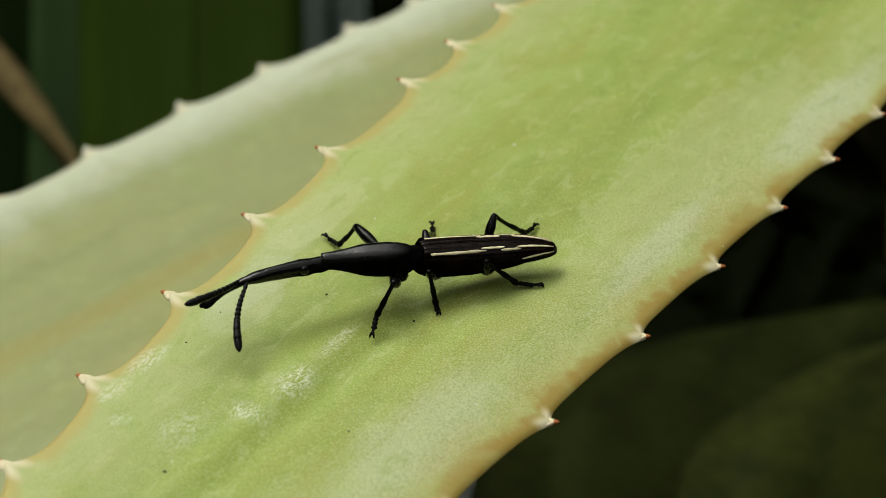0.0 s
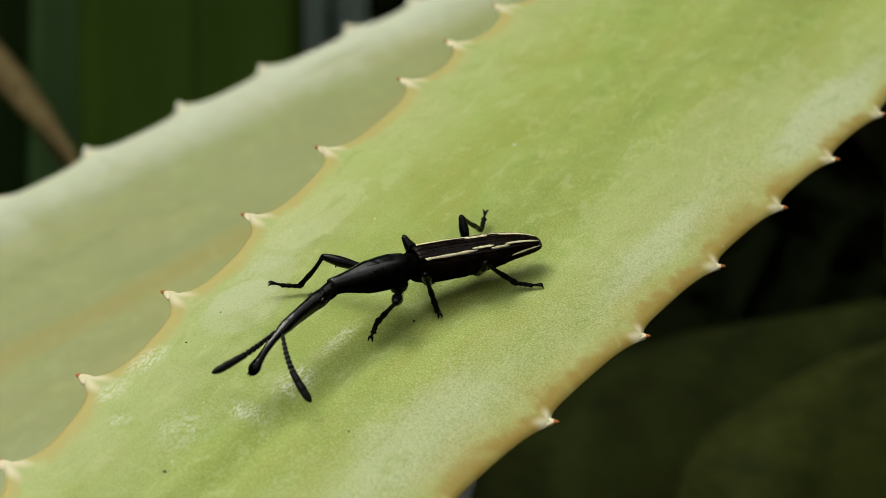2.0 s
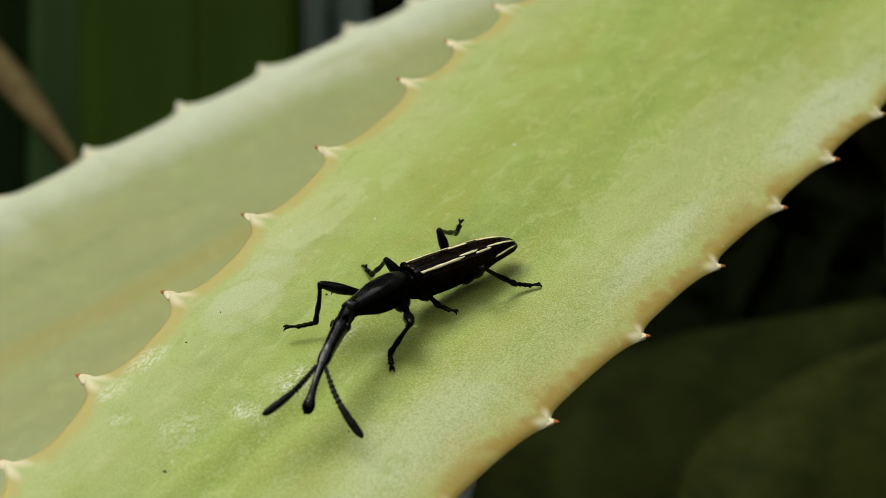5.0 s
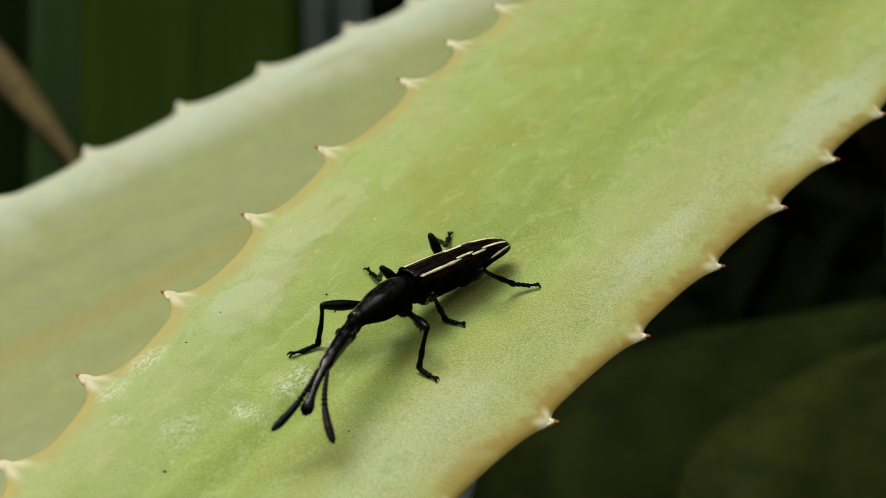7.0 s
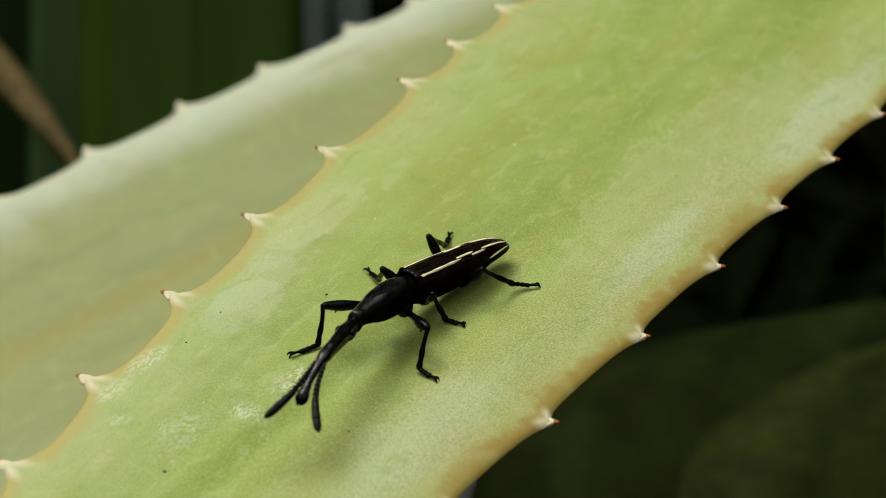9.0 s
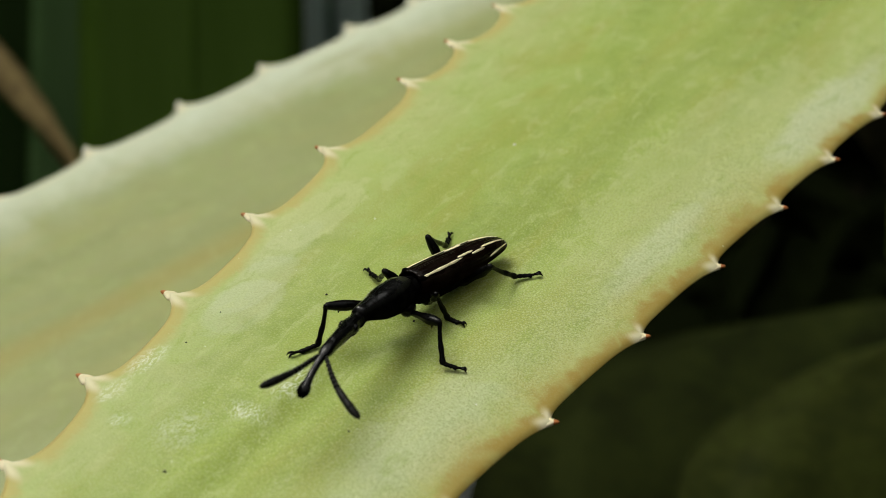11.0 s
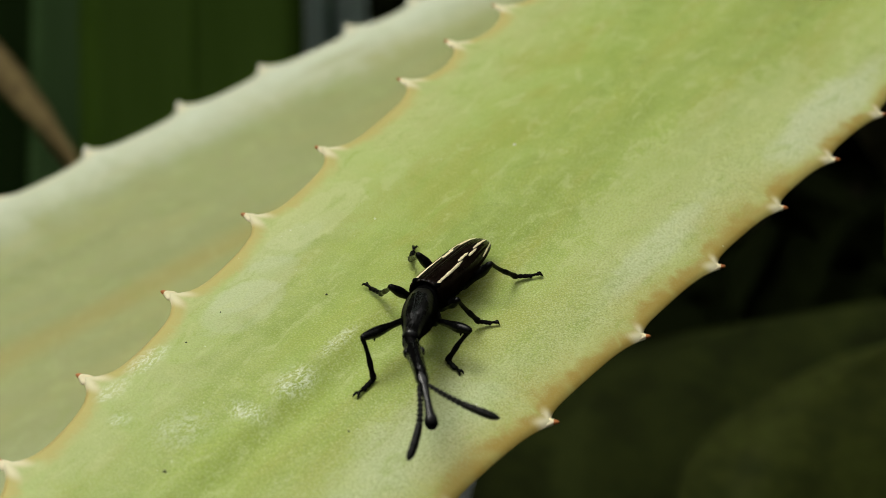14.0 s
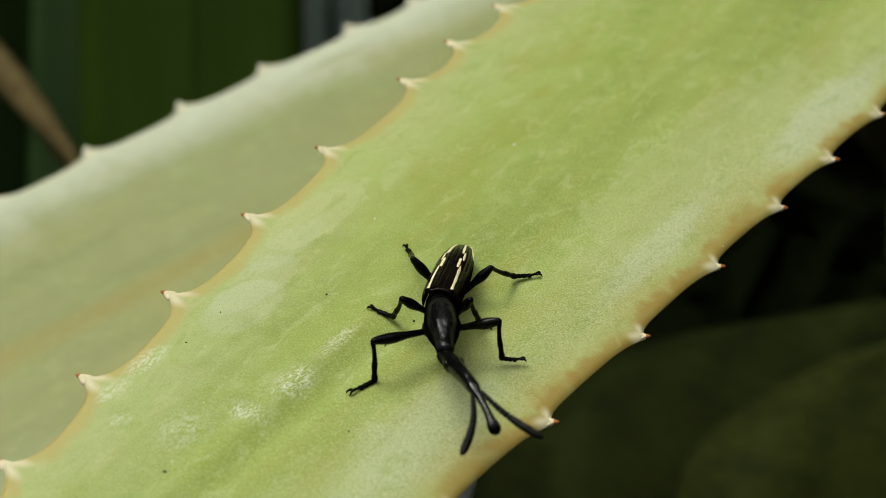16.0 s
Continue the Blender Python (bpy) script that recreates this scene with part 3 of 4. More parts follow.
beetle = tagged(new("beetle"), "slender glossy black weevil with cream stripes on a leaf", "beetle")

BACK = [(0.35, 1.134, 1.06, -0.55), (0.0, 1.566, 1.325, -0.6), (-1.0, 1.75, 1.505, -0.62), (-4.0, 1.858, 1.59, -0.55), (-7.5, 1.83, 1.505, -0.35), (-10.5, 1.58, 1.187, -0.05), (-12.4, 1.26, 0.88, 0.02), (-13.5, 0.92, 0.58, 0.02), (-13.95, 0.58, 0.34, 0.0), (-14.1, 0.22, 0.14, 0.0)]


def back_at(x):
    rows = [(-k[0], *k[1:]) for k in BACK]
    return hermite(rows, -x)


def on_back(x, lat, lift=0.0):
    """A point of the wing covers: lat runs from 0 at the seam to 1 at the side."""
    ry, rz, cz = back_at(x)
    a = math.pi / 2 * (1 - lat)
    groove = 0.020 * math.cos(lat * 2 * math.pi * 6)
    ry, rz = ry + groove + lift, rz + groove + lift
    return ry * math.cos(a), cz + rz * math.sin(a) ** 0.85


def elytron(side):
    bm = bmesh.new()
    xs = np.linspace(0.05, -14.09, 64)
    lats = np.linspace(0.012, 1.12, 41)
    grid = []
    for x in xs:
        row = [bm.verts.new((x * MM, 0, 0)) for _ in lats]
        for v, lat in zip(row, lats):
            if lat <= 1:
                y, z = on_back(x, lat)
            else:
                y, z = on_back(x, 1.0)
                z -= (lat - 1) * 2.2 * back_at(x)[1]
                y -= (lat - 1) * 0.5
            v.co = Vector((x, side * max(y, 0.012), z)) * MM
        grid.append(row)
    for one, two in zip(grid, grid[1:]):
        for j in range(len(lats) - 1):
            bm.faces.new((one[j], one[j + 1], two[j + 1], two[j]))
    geom = bmesh.ops.extrude_face_region(bm, geom=bm.faces[:])
    for v in [g for g in geom["geom"] if isinstance(g, bmesh.types.BMVert)]:
        v.co.y *= 0.9
        v.co.z -= 0.12 * MM
    return part("elytron", bm, BROWN_BLACK, beetle, "grooved brownish black wing cover")


def stripe(parent, side, x0, x1, lat0, lat1, width):
    """A raised cream line along a wing cover."""
    bm = bmesh.new()
    rows = []
    count = 18
    for i in range(count + 1):
        t = i / count
        x, lat = x0 + (x1 - x0) * t, lat0 + (lat1 - lat0) * t
        w = width * min(1.0, 0.35 + 4 * min(t, 1 - t)) * (1 + 0.12 * math.sin(t * 17 + side))
        row = []
        for o, lift in ((-1, -0.02), (-0.8, 0.035), (0, 0.05), (0.8, 0.035), (1, -0.02)):
            y, z = on_back(x, min(1.0, max(0.02, lat + o * w)), lift)
            row.append(bm.verts.new((x * MM, side * y * MM, z * MM)))
        rows.append(row)
    for one, two in zip(rows, rows[1:]):
        for j in range(4):
            bm.faces.new((one[j], one[j + 1], two[j + 1], two[j]))
    part("stripe", bm, CREAM, parent, "cream stripe")


for side in (1, -1):
    cover = elytron(side)
    stripe(cover, side, -0.10, -1.1, 0.47, 0.425, 0.060)
    stripe(cover, side, -0.5, -6.1, 0.435, 0.375, 0.056)
    stripe(cover, side, -5.6, -8.0, 0.285, 0.275, 0.049)
    stripe(cover, side, -7.6, -9.7, 0.385, 0.385, 0.049)
    stripe(cover, side, -9.3, -13.5, 0.29, 0.26, 0.055)
    stripe(cover, side, -9.8, -13.4, 0.86, 0.66, 0.050)
    part("shoulder", blob(0.36 * MM, (1.2, 0.9, 0.7), 0.1, 2, side), BLACK, cover, "shiny black knob at the base",
         pose(-0.25 * MM, side * 1.05 * MM, 0.40 * MM))

BELLY = [(0.7, 0.84, 0.8, -1.0), (0.0, 1.312, 1.25, -1.25), (-2.0, 1.575, 1.45, -1.4), (-5.0, 1.575, 1.35, -1.3), (-8.5, 1.418, 1.05, -0.95), (-11.5, 0.997, 0.7, -0.4), (-13.3, 0.42, 0.3, 0.0)]
part("abdomen", loft(smooth_rings(BELLY, 34), 24, lambda x, a: 1 - 0.015 * (math.cos(x * 4.2) > 0.8)), BLACK, beetle, "black underside")
part("scutellum", loft(smooth_rings([(0.35, 0.15, 0.1, -0.05), (0.0, 0.32, 0.16, 0.10), (-0.6, 0.05, 0.05, 0.36)], 7), 10), BLACK, beetle)


def chest_shape(x, a):
    up = math.sin(a)
    groove = 0.055 * math.exp(-((math.cos(a) / 0.16) ** 2)) if up > 0 else 0.0
    ridge = 0.022 * math.exp(-(((abs(math.cos(a)) - 0.42) / 0.10) ** 2)) if up > 0 else 0.0
    fade = max(0.0, min(1.0, (x - 0.6) / 2)) * max(0.0, min(1.0, (8.0 - x) / 2))
    pits = 0.008 * noise.noise(Vector((x * 3, math.cos(a) * 4, up * 4)))
    return 1 - (groove - ridge) * fade + pits


CHEST = [(-0.2, 0.966, 0.99, -0.87), (0.25, 1.170, 1.21, -0.82), (0.6, 1.242, 1.265, -0.77), (0.85, 1.140, 1.188, -0.72), (1.3, 1.346, 1.43, -0.67), (3.2, 1.580, 1.705, -0.47), (5.2, 1.512, 1.595, -0.22), (7.2, 1.071, 1.17, 0.08), (8.3, 0.878, 0.94, 0.26), (8.6, 0.839, 0.90, 0.29), (8.9, 0.820, 0.88, 0.32), (9.5, 0.728, 0.79, 0.38)]
chest = part("prothorax", loft(smooth_rings(CHEST, 56), 40, chest_shape), BLACK, beetle, "glossy black prothorax with a shallow groove")

HEAD = [(-0.4, 0.70, 0.74, 0.0), (0.2, 0.745, 0.80, 0.04), (0.9, 0.71, 0.77, 0.18), (1.5, 0.79, 0.83, 0.28), (1.95, 0.83, 0.84, 0.36), (2.6, 0.72, 0.79, 0.5), (4.4, 0.635, 0.715, 0.76), (5.8, 0.60, 0.63, 0.95), (6.5, 0.61, 0.57, 1.02), (7.0, 0.54, 0.47, 1.05), (7.6, 0.375, 0.37, 1.04), (9.4, 0.325, 0.335, 0.78), (10.5, 0.385, 0.37, 0.42), (11.1, 0.555, 0.46, 0.2), (11.5, 0.57, 0.45, 0.08), (11.8, 0.36, 0.30, -0.03)]
head = part("head", loft(smooth_rings(HEAD, 70), 22, lambda x, a: 1 + 0.02 * noise.noise(Vector((x * 4, math.cos(a) * 3, math.sin(a) * 3)))
                         - (0.10 * math.exp(-((math.cos(a) / 0.3) ** 2)) if math.sin(a) > 0 and 5.5 < x < 9 else 0)), BLACK_HEAD, beetle,
            "black head drawn out into a long snout")
for side in (1, -1):
    part("eye", blob(0.44 * MM, (1.05, 0.62, 1.0), 0.0, 3), EYE_BLACK, head, "small shiny black eye", pose(1.95 * MM, side * 0.69 * MM, 0.46 * MM))
    part("mandible", loft(smooth_rings([(0, 0.16, 0.14, 0), (0.3, 0.12, 0.1, 0), (0.5, 0.03, 0.03, 0)], 6), 8), BLACK, head, "",
         pose(11.7 * MM, side * 0.2 * MM, 0, 0, 0, -side * 12))


# ---- feelers: eleven beads, the last three a club ----
def feeler(side):
    lengths = [0.60, 0.48, 0.5, 0.5, 0.5, 0.5, 0.52, 0.56, 0.92, 0.95, 1.35]
    k = FEELER_LENGTH / sum(lengths)
    root = part("antenna", blob(0.17 * MM, (1, 1, 1), 0.0, 2), BLACK_DULL, beetle, "black beaded antenna with a thicker club")
    x = 0.0
    for i, length in enumerate(lengths):
        length *= k
        fat = 0.205 + 0.014 * i if i < 8 else (0.335, 0.37, 0.365)[i - 8]
        if i == 0:
            fat = 0.2
        keys = [(-0.05, fat * 0.60, fat * 0.58, 0), (length * 0.22, fat * 0.78, fat * 0.72, 0), (length * 0.66, fat * 1.06, fat * 1.0, 0), (length * 0.90, fat * 1.0, fat * 0.94, 0), (length * 1.04, fat * 0.64, fat * 0.62, 0)]
        if i in (8, 9):
            keys = [(-0.06, fat * 0.90, fat * 0.86, 0), (length * 0.3, fat * 0.96, fat * 0.92, 0), (length * 0.8, fat * 1.04, fat, 0), (length * 1.05, fat * 0.99, fat * 0.95, 0)]
        if i == 10:
            keys = [(-0.06, fat * 0.98, fat * 0.94, 0), (length * 0.3, fat * 1.0, fat * 0.96, 0), (length * 0.65, fat * 0.84, fat * 0.80, 0), (length * 0.9, fat * 0.45, fat * 0.42, 0), (length, fat * 0.10, fat * 0.10, 0)]
        t = (x + length / 2) / FEELER_LENGTH
        bow = 0.55 * math.sin(math.pi * x / FEELER_LENGTH)
        slope = 0.55 * math.pi / FEELER_LENGTH * math.cos(math.pi * t)
        at = pose(x * MM, -side * bow * MM * 0.9, bow * MM * 0.35, 0, 0, math.degrees(-side * slope * 0.9))
        part("antenna_club" if i > 7 else "antenna_bead", loft(smooth_rings(keys, 9), 12), BLACK_DULL, root, "", at)
        x += length
    return root


feelers = {"right": feeler(-1), "left": feeler(1)}


# ---- legs ----
def leg_parts(name):
    thigh, shin, foot = LEG_LENGTHS[name]
    front = name[1] == "F"
    fat = 1.25 if front else 1.08
    holder = chest if front else beetle
    hip = Vector(HIPS[name])
    part("coxa", blob(0.72 * MM * fat, (1.1, 0.8, 0.9), 0.1, 2), BLACK_LEG, holder, "", pose(hip.x * MM, hip.y * 0.72 * MM, (hip.z + 0.3) * MM))
    femur = part("femur", loft(smooth_rings([(-0.25, 0.22, 0.22, 0), (0.15, 0.29, 0.29, 0), (thigh * 0.3, 0.28 * fat, 0.27 * fat, 0), (thigh * 0.68, 0.46 * fat, 0.42 * fat, 0.03),
                                               (thigh * 0.9, 0.34 * fat, 0.33 * fat, 0), (thigh, 0.30, 0.30, 0), (thigh + 0.20, 0.14, 0.14, 0)], 22), 14), BLACK_LEG, beetle, "club-shaped black thigh")
    if front:
        part("tooth", loft(smooth_rings([(0, 0.16, 0.14, 0), (0.28, 0.08, 0.07, 0), (0.42, 0.02, 0.02, 0)], 5), 8), BLACK_LEG, femur, "",
             pose(thigh * 0.74 * MM, 0, 0.36 * MM, 0, -75, 0))
    tibia = part("tibia", loft(smooth_rings([(-0.14, 0.14, 0.14, 0), (0.08, 0.23, 0.23, 0), (shin * 0.18, 0.20, 0.20, 0.07), (shin * 0.45, 0.22, 0.22, 0.11), (shin * 0.62, 0.29, 0.27, 0.06),
                                               (shin * 0.78, 0.24, 0.23, 0.02), (shin * 0.94, 0.33, 0.31, 0), (shin + 0.08, 0.22, 0.2, 0)], 24), 12), BLACK_SHIN, beetle, "thin black shin")
    part("spur", loft(smooth_rings([(0, 0.09, 0.09, 0), (0.3, 0.05, 0.05, 0), (0.45, 0.01, 0.01, 0)], 5), 6), BLACK_SHIN, tibia, "",
         pose(shin * 0.95 * MM, 0, -0.16 * MM, 0, 35, 0))
    tarsus = part("tarsus", loft(smooth_rings([(-0.1, 0.13, 0.13, 0), (0.12, 0.20, 0.17, 0.05), (foot * 0.16, 0.27, 0.21, 0.05), (foot * 0.22, 0.21, 0.17, 0.05), (foot * 0.36, 0.28, 0.21, 0.04),
                                                 (foot * 0.42, 0.21, 0.17, 0.04), (foot * 0.55, 0.32, 0.19, 0.02), (foot * 0.62, 0.13, 0.13, 0.08), (foot * 0.74, 0.13, 0.13, 0.16),
                                                 (foot * 0.84, 0.17, 0.16, 0.16), (foot * 0.88, 0.08, 0.08, 0.14)], 36), 12), BLACK_SHIN, beetle, "jointed black foot")
    for side in (1, -1):
        part("claw", loft(smooth_rings([(0, 0.12, 0.12, 0.16), (foot * 0.11, 0.12, 0.125, 0.25), (foot * 0.19, 0.10, 0.11, 0.19), (foot * 0.24, 0.055, 0.06, 0.03), (foot * 0.255, 0.015, 0.015, -0.06)], 10), 8),
             BLACK_LEG, tarsus, "", pose(foot * 0.77 * MM, side * 0.05 * MM, 0, 0, 0, side * 17))
    return femur, tibia, tarsus


LEGS = {name: leg_parts(name) for name in HIPS}


# ---- how the beetle moves: points in millimetres from the middle of the leaf ----
def axes(x, z_hint):
    x = Vector(x).normalized()
    y = Vector(z_hint).cross(x).normalized()
    return Matrix((x, y, x.cross(y))).transposed()


def placed(turn, point):
    return Matrix.Translation(Vector((0, 0, LEAF_TOP)) + Vector(point) * MM) @ turn.to_4x4()


def bent(hip, foot, thigh, shin, knee_hint):
    """The knee of a leg with both bones at their true length."""
    way = foot - hip
    d = min(max(way.length, abs(thigh - shin) + 0.05), thigh + shin - 0.02)
    way.normalize()
    a = (thigh * thigh - shin * shin + d * d) / (2 * d)
    h = math.sqrt(max(thigh * thigh - a * a, 0.0001))
    out = knee_hint - hip
    out = (out - way * out.dot(way)).normalized()
    return hip + way * a + out * h


def motions():
    TAIL = [(0, 10.91, -3.02, 2.06), (0.5, 10.90, -3.05, 1.99), (1, 10.33, -2.89, 1.98), (1.5, 9.99, -2.62, 2.11), (2, 9.41, -2.15, 2.13), (2.5, 8.85, -1.95, 2.05), (3, 8.47, -1.58, 2.00), (3.5, 8.15, -1.57, 1.93), (4, 7.55, -1.62, 1.85), (4.2, 7.45, -1.58, 1.82), (6.3, 6.32, -1.97, 1.80),
        (6.5, 6.23, -1.90, 1.78), (9, 6.02, -1.64, 1.61), (11.3, 5.78, -1.03, 1.46), (12, 5.73, -1.30, 1.72), (12.5, 5.69, -1.25, 1.61), (13, 5.41, -1.17, 1.46), (13.5, 4.80, -1.13, 1.43), (14, 4.04, -0.97, 1.36), (15, 3.27, -0.88, 1.23), (15.5, 3.05, -1.03, 1.15), (16, 1.99, -1.63, 1.09)]
    WAIST = [(0, -2.04, -7.69, 4.74), (0.5, -2.00, -7.77, 4.77), (1, -2.37, -8.11, 4.79), (1.5, -2.56, -8.29, 4.78), (2, -2.64, -8.81, 4.77), (2.5,
        -2.82, -9.21, 4.79), (3, -2.86, -9.36, 4.72), (3.5, -3.09, -9.51, 4.59), (4, -3.10, -10.31, 4.58), (6.3, -3.23, -11.87, 4.49), (9.2, -3.18,
        -11.80, 4.39), (11.3, -2.86, -11.68, 4.29), (11.5, -2.87, -11.78, 4.32), (12, -2.59, -12.26, 4.38), (12.5, -2.44, -12.34, 4.44), (13, -1.97,
        -12.76, 4.50), (13.5, -1.82, -13.16, 4.55), (14, -1.66, -13.45, 4.50), (14.5, -1.35, -13.65, 4.49), (15, -1.24, -13.81, 4.46), (15.5, -0.88,
        -14.13, 4.50), (16, -0.36, -15.05, 4.63)]
    NECK = [(0, -11.21, -10.04, 4.85), (0.5, -11.06, -10.47, 4.92), (1, -11.33, -11.11, 4.86), (1.5, -10.89, -12.80, 4.92), (2, -10.17, -14.53, 5.01),
        (2.5, -9.62, -15.79, 5.07), (3.5, -9.04, -16.80, 5.47), (4, -8.70, -17.86, 5.52), (4.2, -8.67, -17.98, 5.56), (6.3, -7.89, -20.06, 5.18), (7,
        -7.87, -20.09, 5.10), (9.2, -7.79, -20.01, 5.15), (11.3, -7.43, -19.85, 5.51), (11.5, -7.26, -20.06, 5.48), (12, -6.37, -20.87, 5.39), (12.5,
        -5.90, -21.09, 5.36), (13.5, -3.69, -22.41, 5.09), (14, -2.82, -22.81, 5.04), (14.5, -2.08, -23.05, 5.04), (15, -1.66, -23.23, 5.02), (15.5,
        -0.84, -23.56, 5.03), (16, 0.23, -24.48, 4.86)]
    SNOUT = [(0, -21.69, -15.08, 3.73), (0.1, -21.55, -16.26, 3.72), (0.3, -21.18, -16.46, 3.68), (0.5, -21.15, -16.23, 3.65), (1, -20.47, -18.27,
        3.66), (1.5, -18.89, -21.12, 3.07), (2, -16.67, -23.99, 2.80), (2.5, -15.15, -25.84, 2.86), (3, -13.89, -26.80, 3.04), (3.5, -12.84, -27.62,
        3.27), (4, -11.59, -28.98, 3.43), (4.2, -11.44, -29.09, 3.23), (6.3, -11.42, -31.10, 3.75), (6.5, -11.50, -31.11, 3.92), (7, -11.49, -31.13,
        3.96), (7.5, -11.44, -31.13, 4.01), (8, -11.25, -31.17, 4.26), (8.5, -11.72, -31.01, 4.77), (9, -11.95, -30.97, 4.89), (9.2, -12.11, -30.85,
        5.03), (11.3, -11.71, -30.70, 5.48), (11.5, -10.69, -31.21, 5.15), (12, -8.04, -32.39, 4.42), (12.5, -6.40, -32.68, 4.07)] + [(13, -4.38,
        -33.32, 3.86), (13.5, -2.29, -33.97, 4.15), (14, -0.91, -34.33, 4.96), (14.5, 1.18, -34.27, 5.17), (15, 2.23, -34.22, 5.65), (15.5, 3.77,
        -34.27, 5.53), (16, 4.28, -35.43, 5.28)]
    FEELER_RIGHT = [(0, -23.02, -18.23, 5.82), (0.1, -22.50, -17.37, 4.50), (0.2, -23.30, -16.77, 4.20), (0.3, -23.84, -15.47, 3.80), (0.5, -24.43,
        -13.31, 3.37), (0.7, -24.13, -15.20, 3.80), (1, -22.09, -20.89, 4.82), (1.5, -20.46, -23.61, 3.49), (1.8, -20.36, -24.01, 3.60), (2, -19.75,
        -25.19, 3.68), (2.3, -17.60, -27.68, 3.00), (2.5, -17.42, -27.68, 2.76), (2.6, -17.61, -27.20, 2.70), (3, -16.40, -28.44, 2.61), (3.5, -15.65,
        -29.33, 3.48), (4, -14.21, -30.85, 3.27), (4.2, -14.42, -30.89, 3.66), (6.3, -14.79, -32.57, 5.14), (6.5, -14.66, -32.72, 5.61), (7, -14.15,
        -32.79, 3.35), (7.5, -14.28, -32.98, 5.34), (8, -14.12, -32.84, 6.99), (8.5, -14.53, -32.51, 7.72), (9, -14.73, -32.60, 4.51)] + [(9.2,
        -15.20, -32.29, 4.98), (11.3, -14.91, -32.07, 7.33), (11.5, -13.89, -32.71, 5.12), (12, -10.74, -34.09, 3.19), (12.5, -8.80, -35.18, 5.11),
        (13, -6.58, -35.41, 2.47), (13.5, -4.34, -36.66, 4.01), (14, -2.82, -36.77, 3.40), (14.5, -0.32, -37.14, 4.23), (15, 0.91, -37.29, 4.98),
        (15.5, 2.24, -37.51, 5.40), (16, 1.50, -38.49, 5.37)]
    FEELER_LEFT = [(0, -18.17, -19.86, 2.24), (0.1, -17.92, -20.68, 2.27), (0.3, -17.79, -21.48, 2.41), (0.5, -17.70, -20.89, 2.55), (0.8, -17.20,
        -21.21, 2.65), (1, -16.27, -22.41, 2.68), (1.5, -14.36, -24.52, 1.85), (2, -11.57, -26.64, 1.80), (2.5, -9.84, -28.02, 1.95), (3, -8.86,
        -28.44, 1.43), (3.5, -7.68, -29.29, 2.50), (4, -6.55, -30.18, 2.17), (4.2, -6.44, -29.98, 1.55), (6.3, -9.06, -34.12, 4.10), (6.5, -9.16,
        -34.23, 5.13), (7, -9.11, -33.83, 2.93), (7.5, -7.68, -33.44, 2.92), (8, -7.89, -33.93, 4.43), (8.5, -10.03, -34.08, 4.49), (9, -10.28,
        -33.97, 4.10), (9.2, -10.61, -34.06, 5.17), (11.3, -6.40, -32.71, 4.89), (11.5, -5.77, -33.15, 4.65), (12, -3.72, -33.85, 3.18)] + [(12.5,
        -1.56, -33.49, 3.20), (13, 0.51, -34.00, 3.78), (13.5, 2.89, -34.00, 4.13), (14, 4.36, -34.16, 5.66), (14.5, 6.19, -33.83, 5.58), (15, 7.37,
        -33.21, 6.15), (15.5, 8.43, -33.75, 5.87), (16, 7.96, -36.42, 5.40)]
    STEPS = {}
    claw = [(0, -6.55, -15.17, 0.07), (1.5, -6.55, -15.32, 0.10), (2, -6.67, -15.87, 0.22), (2.5, -6.81, -16.45, 0.14), (2.75, -5.57, -18.22, 1.32),
        (3, -4.32, -20.00, 0.09), (3.5, -4.52, -20.44, 0.09), (6, -4.57, -20.36, 0.10), (6.3, -3.08, -20.56, 1.24), (6.5, -1.56, -21.07, 1.37), (7,
        -0.44, -21.86, 0.11), (10.52, -0.44, -21.87, 0.11), (10.78, 0.85, -21.13, 1.31), (11.02, 2.14, -20.39, 0.10), (13.5, 2.13, -20.34, 0.11), (14,
        1.69, -20.90, 0.13), (14.2, 2.39, -19.65, 1.20), (14.4, 4.56, -19.40, 1.90), (14.5, 7.00, -16.50, 1.56), (14.8, 7.68, -18.61, 0.12), (15,
        7.54, -18.75, 0.10), (16, 7.51, -18.72, 0.09)]
    ankle = [(0, -6.14, -13.25, 1.23), (1, -6.16, -13.23, 1.19), (1.5, -6.15, -13.30, 1.04), (2, -6.12, -13.82, 0.84), (2.5, -5.87, -14.71, 1.17),
        (2.75, -5.38, -16.29, 1.91), (3, -4.90, -17.88, 0.65), (3.5, -4.79, -18.25, 0.60), (4, -4.81, -18.31, 0.63), (4.2, -4.82, -18.15, 0.53), (6,
        -4.82, -18.15, 0.53), (6.3, -3.48, -18.37, 0.84), (6.5, -2.70, -19.30, 0.56), (7, -2.16, -20.46, 0.48), (10.52, -2.16, -20.47, 0.49), (10.78,
        -1.09, -20.23, 1.57), (11.02, -0.01, -19.99, 0.66), (12.5, -0.03, -19.78, 0.45), (13.5, 0.01, -19.72, 0.53), (14, 0.39, -19.09, 0.40), (14.5,
        4.73, -17.32, 1.09), (14.8, 5.25, -19.07, 0.51), (15, 5.25, -19.07, 0.51), (15.5, 5.17, -18.99, 0.44)] + [(16, 5.16, -19.08, 0.56)]
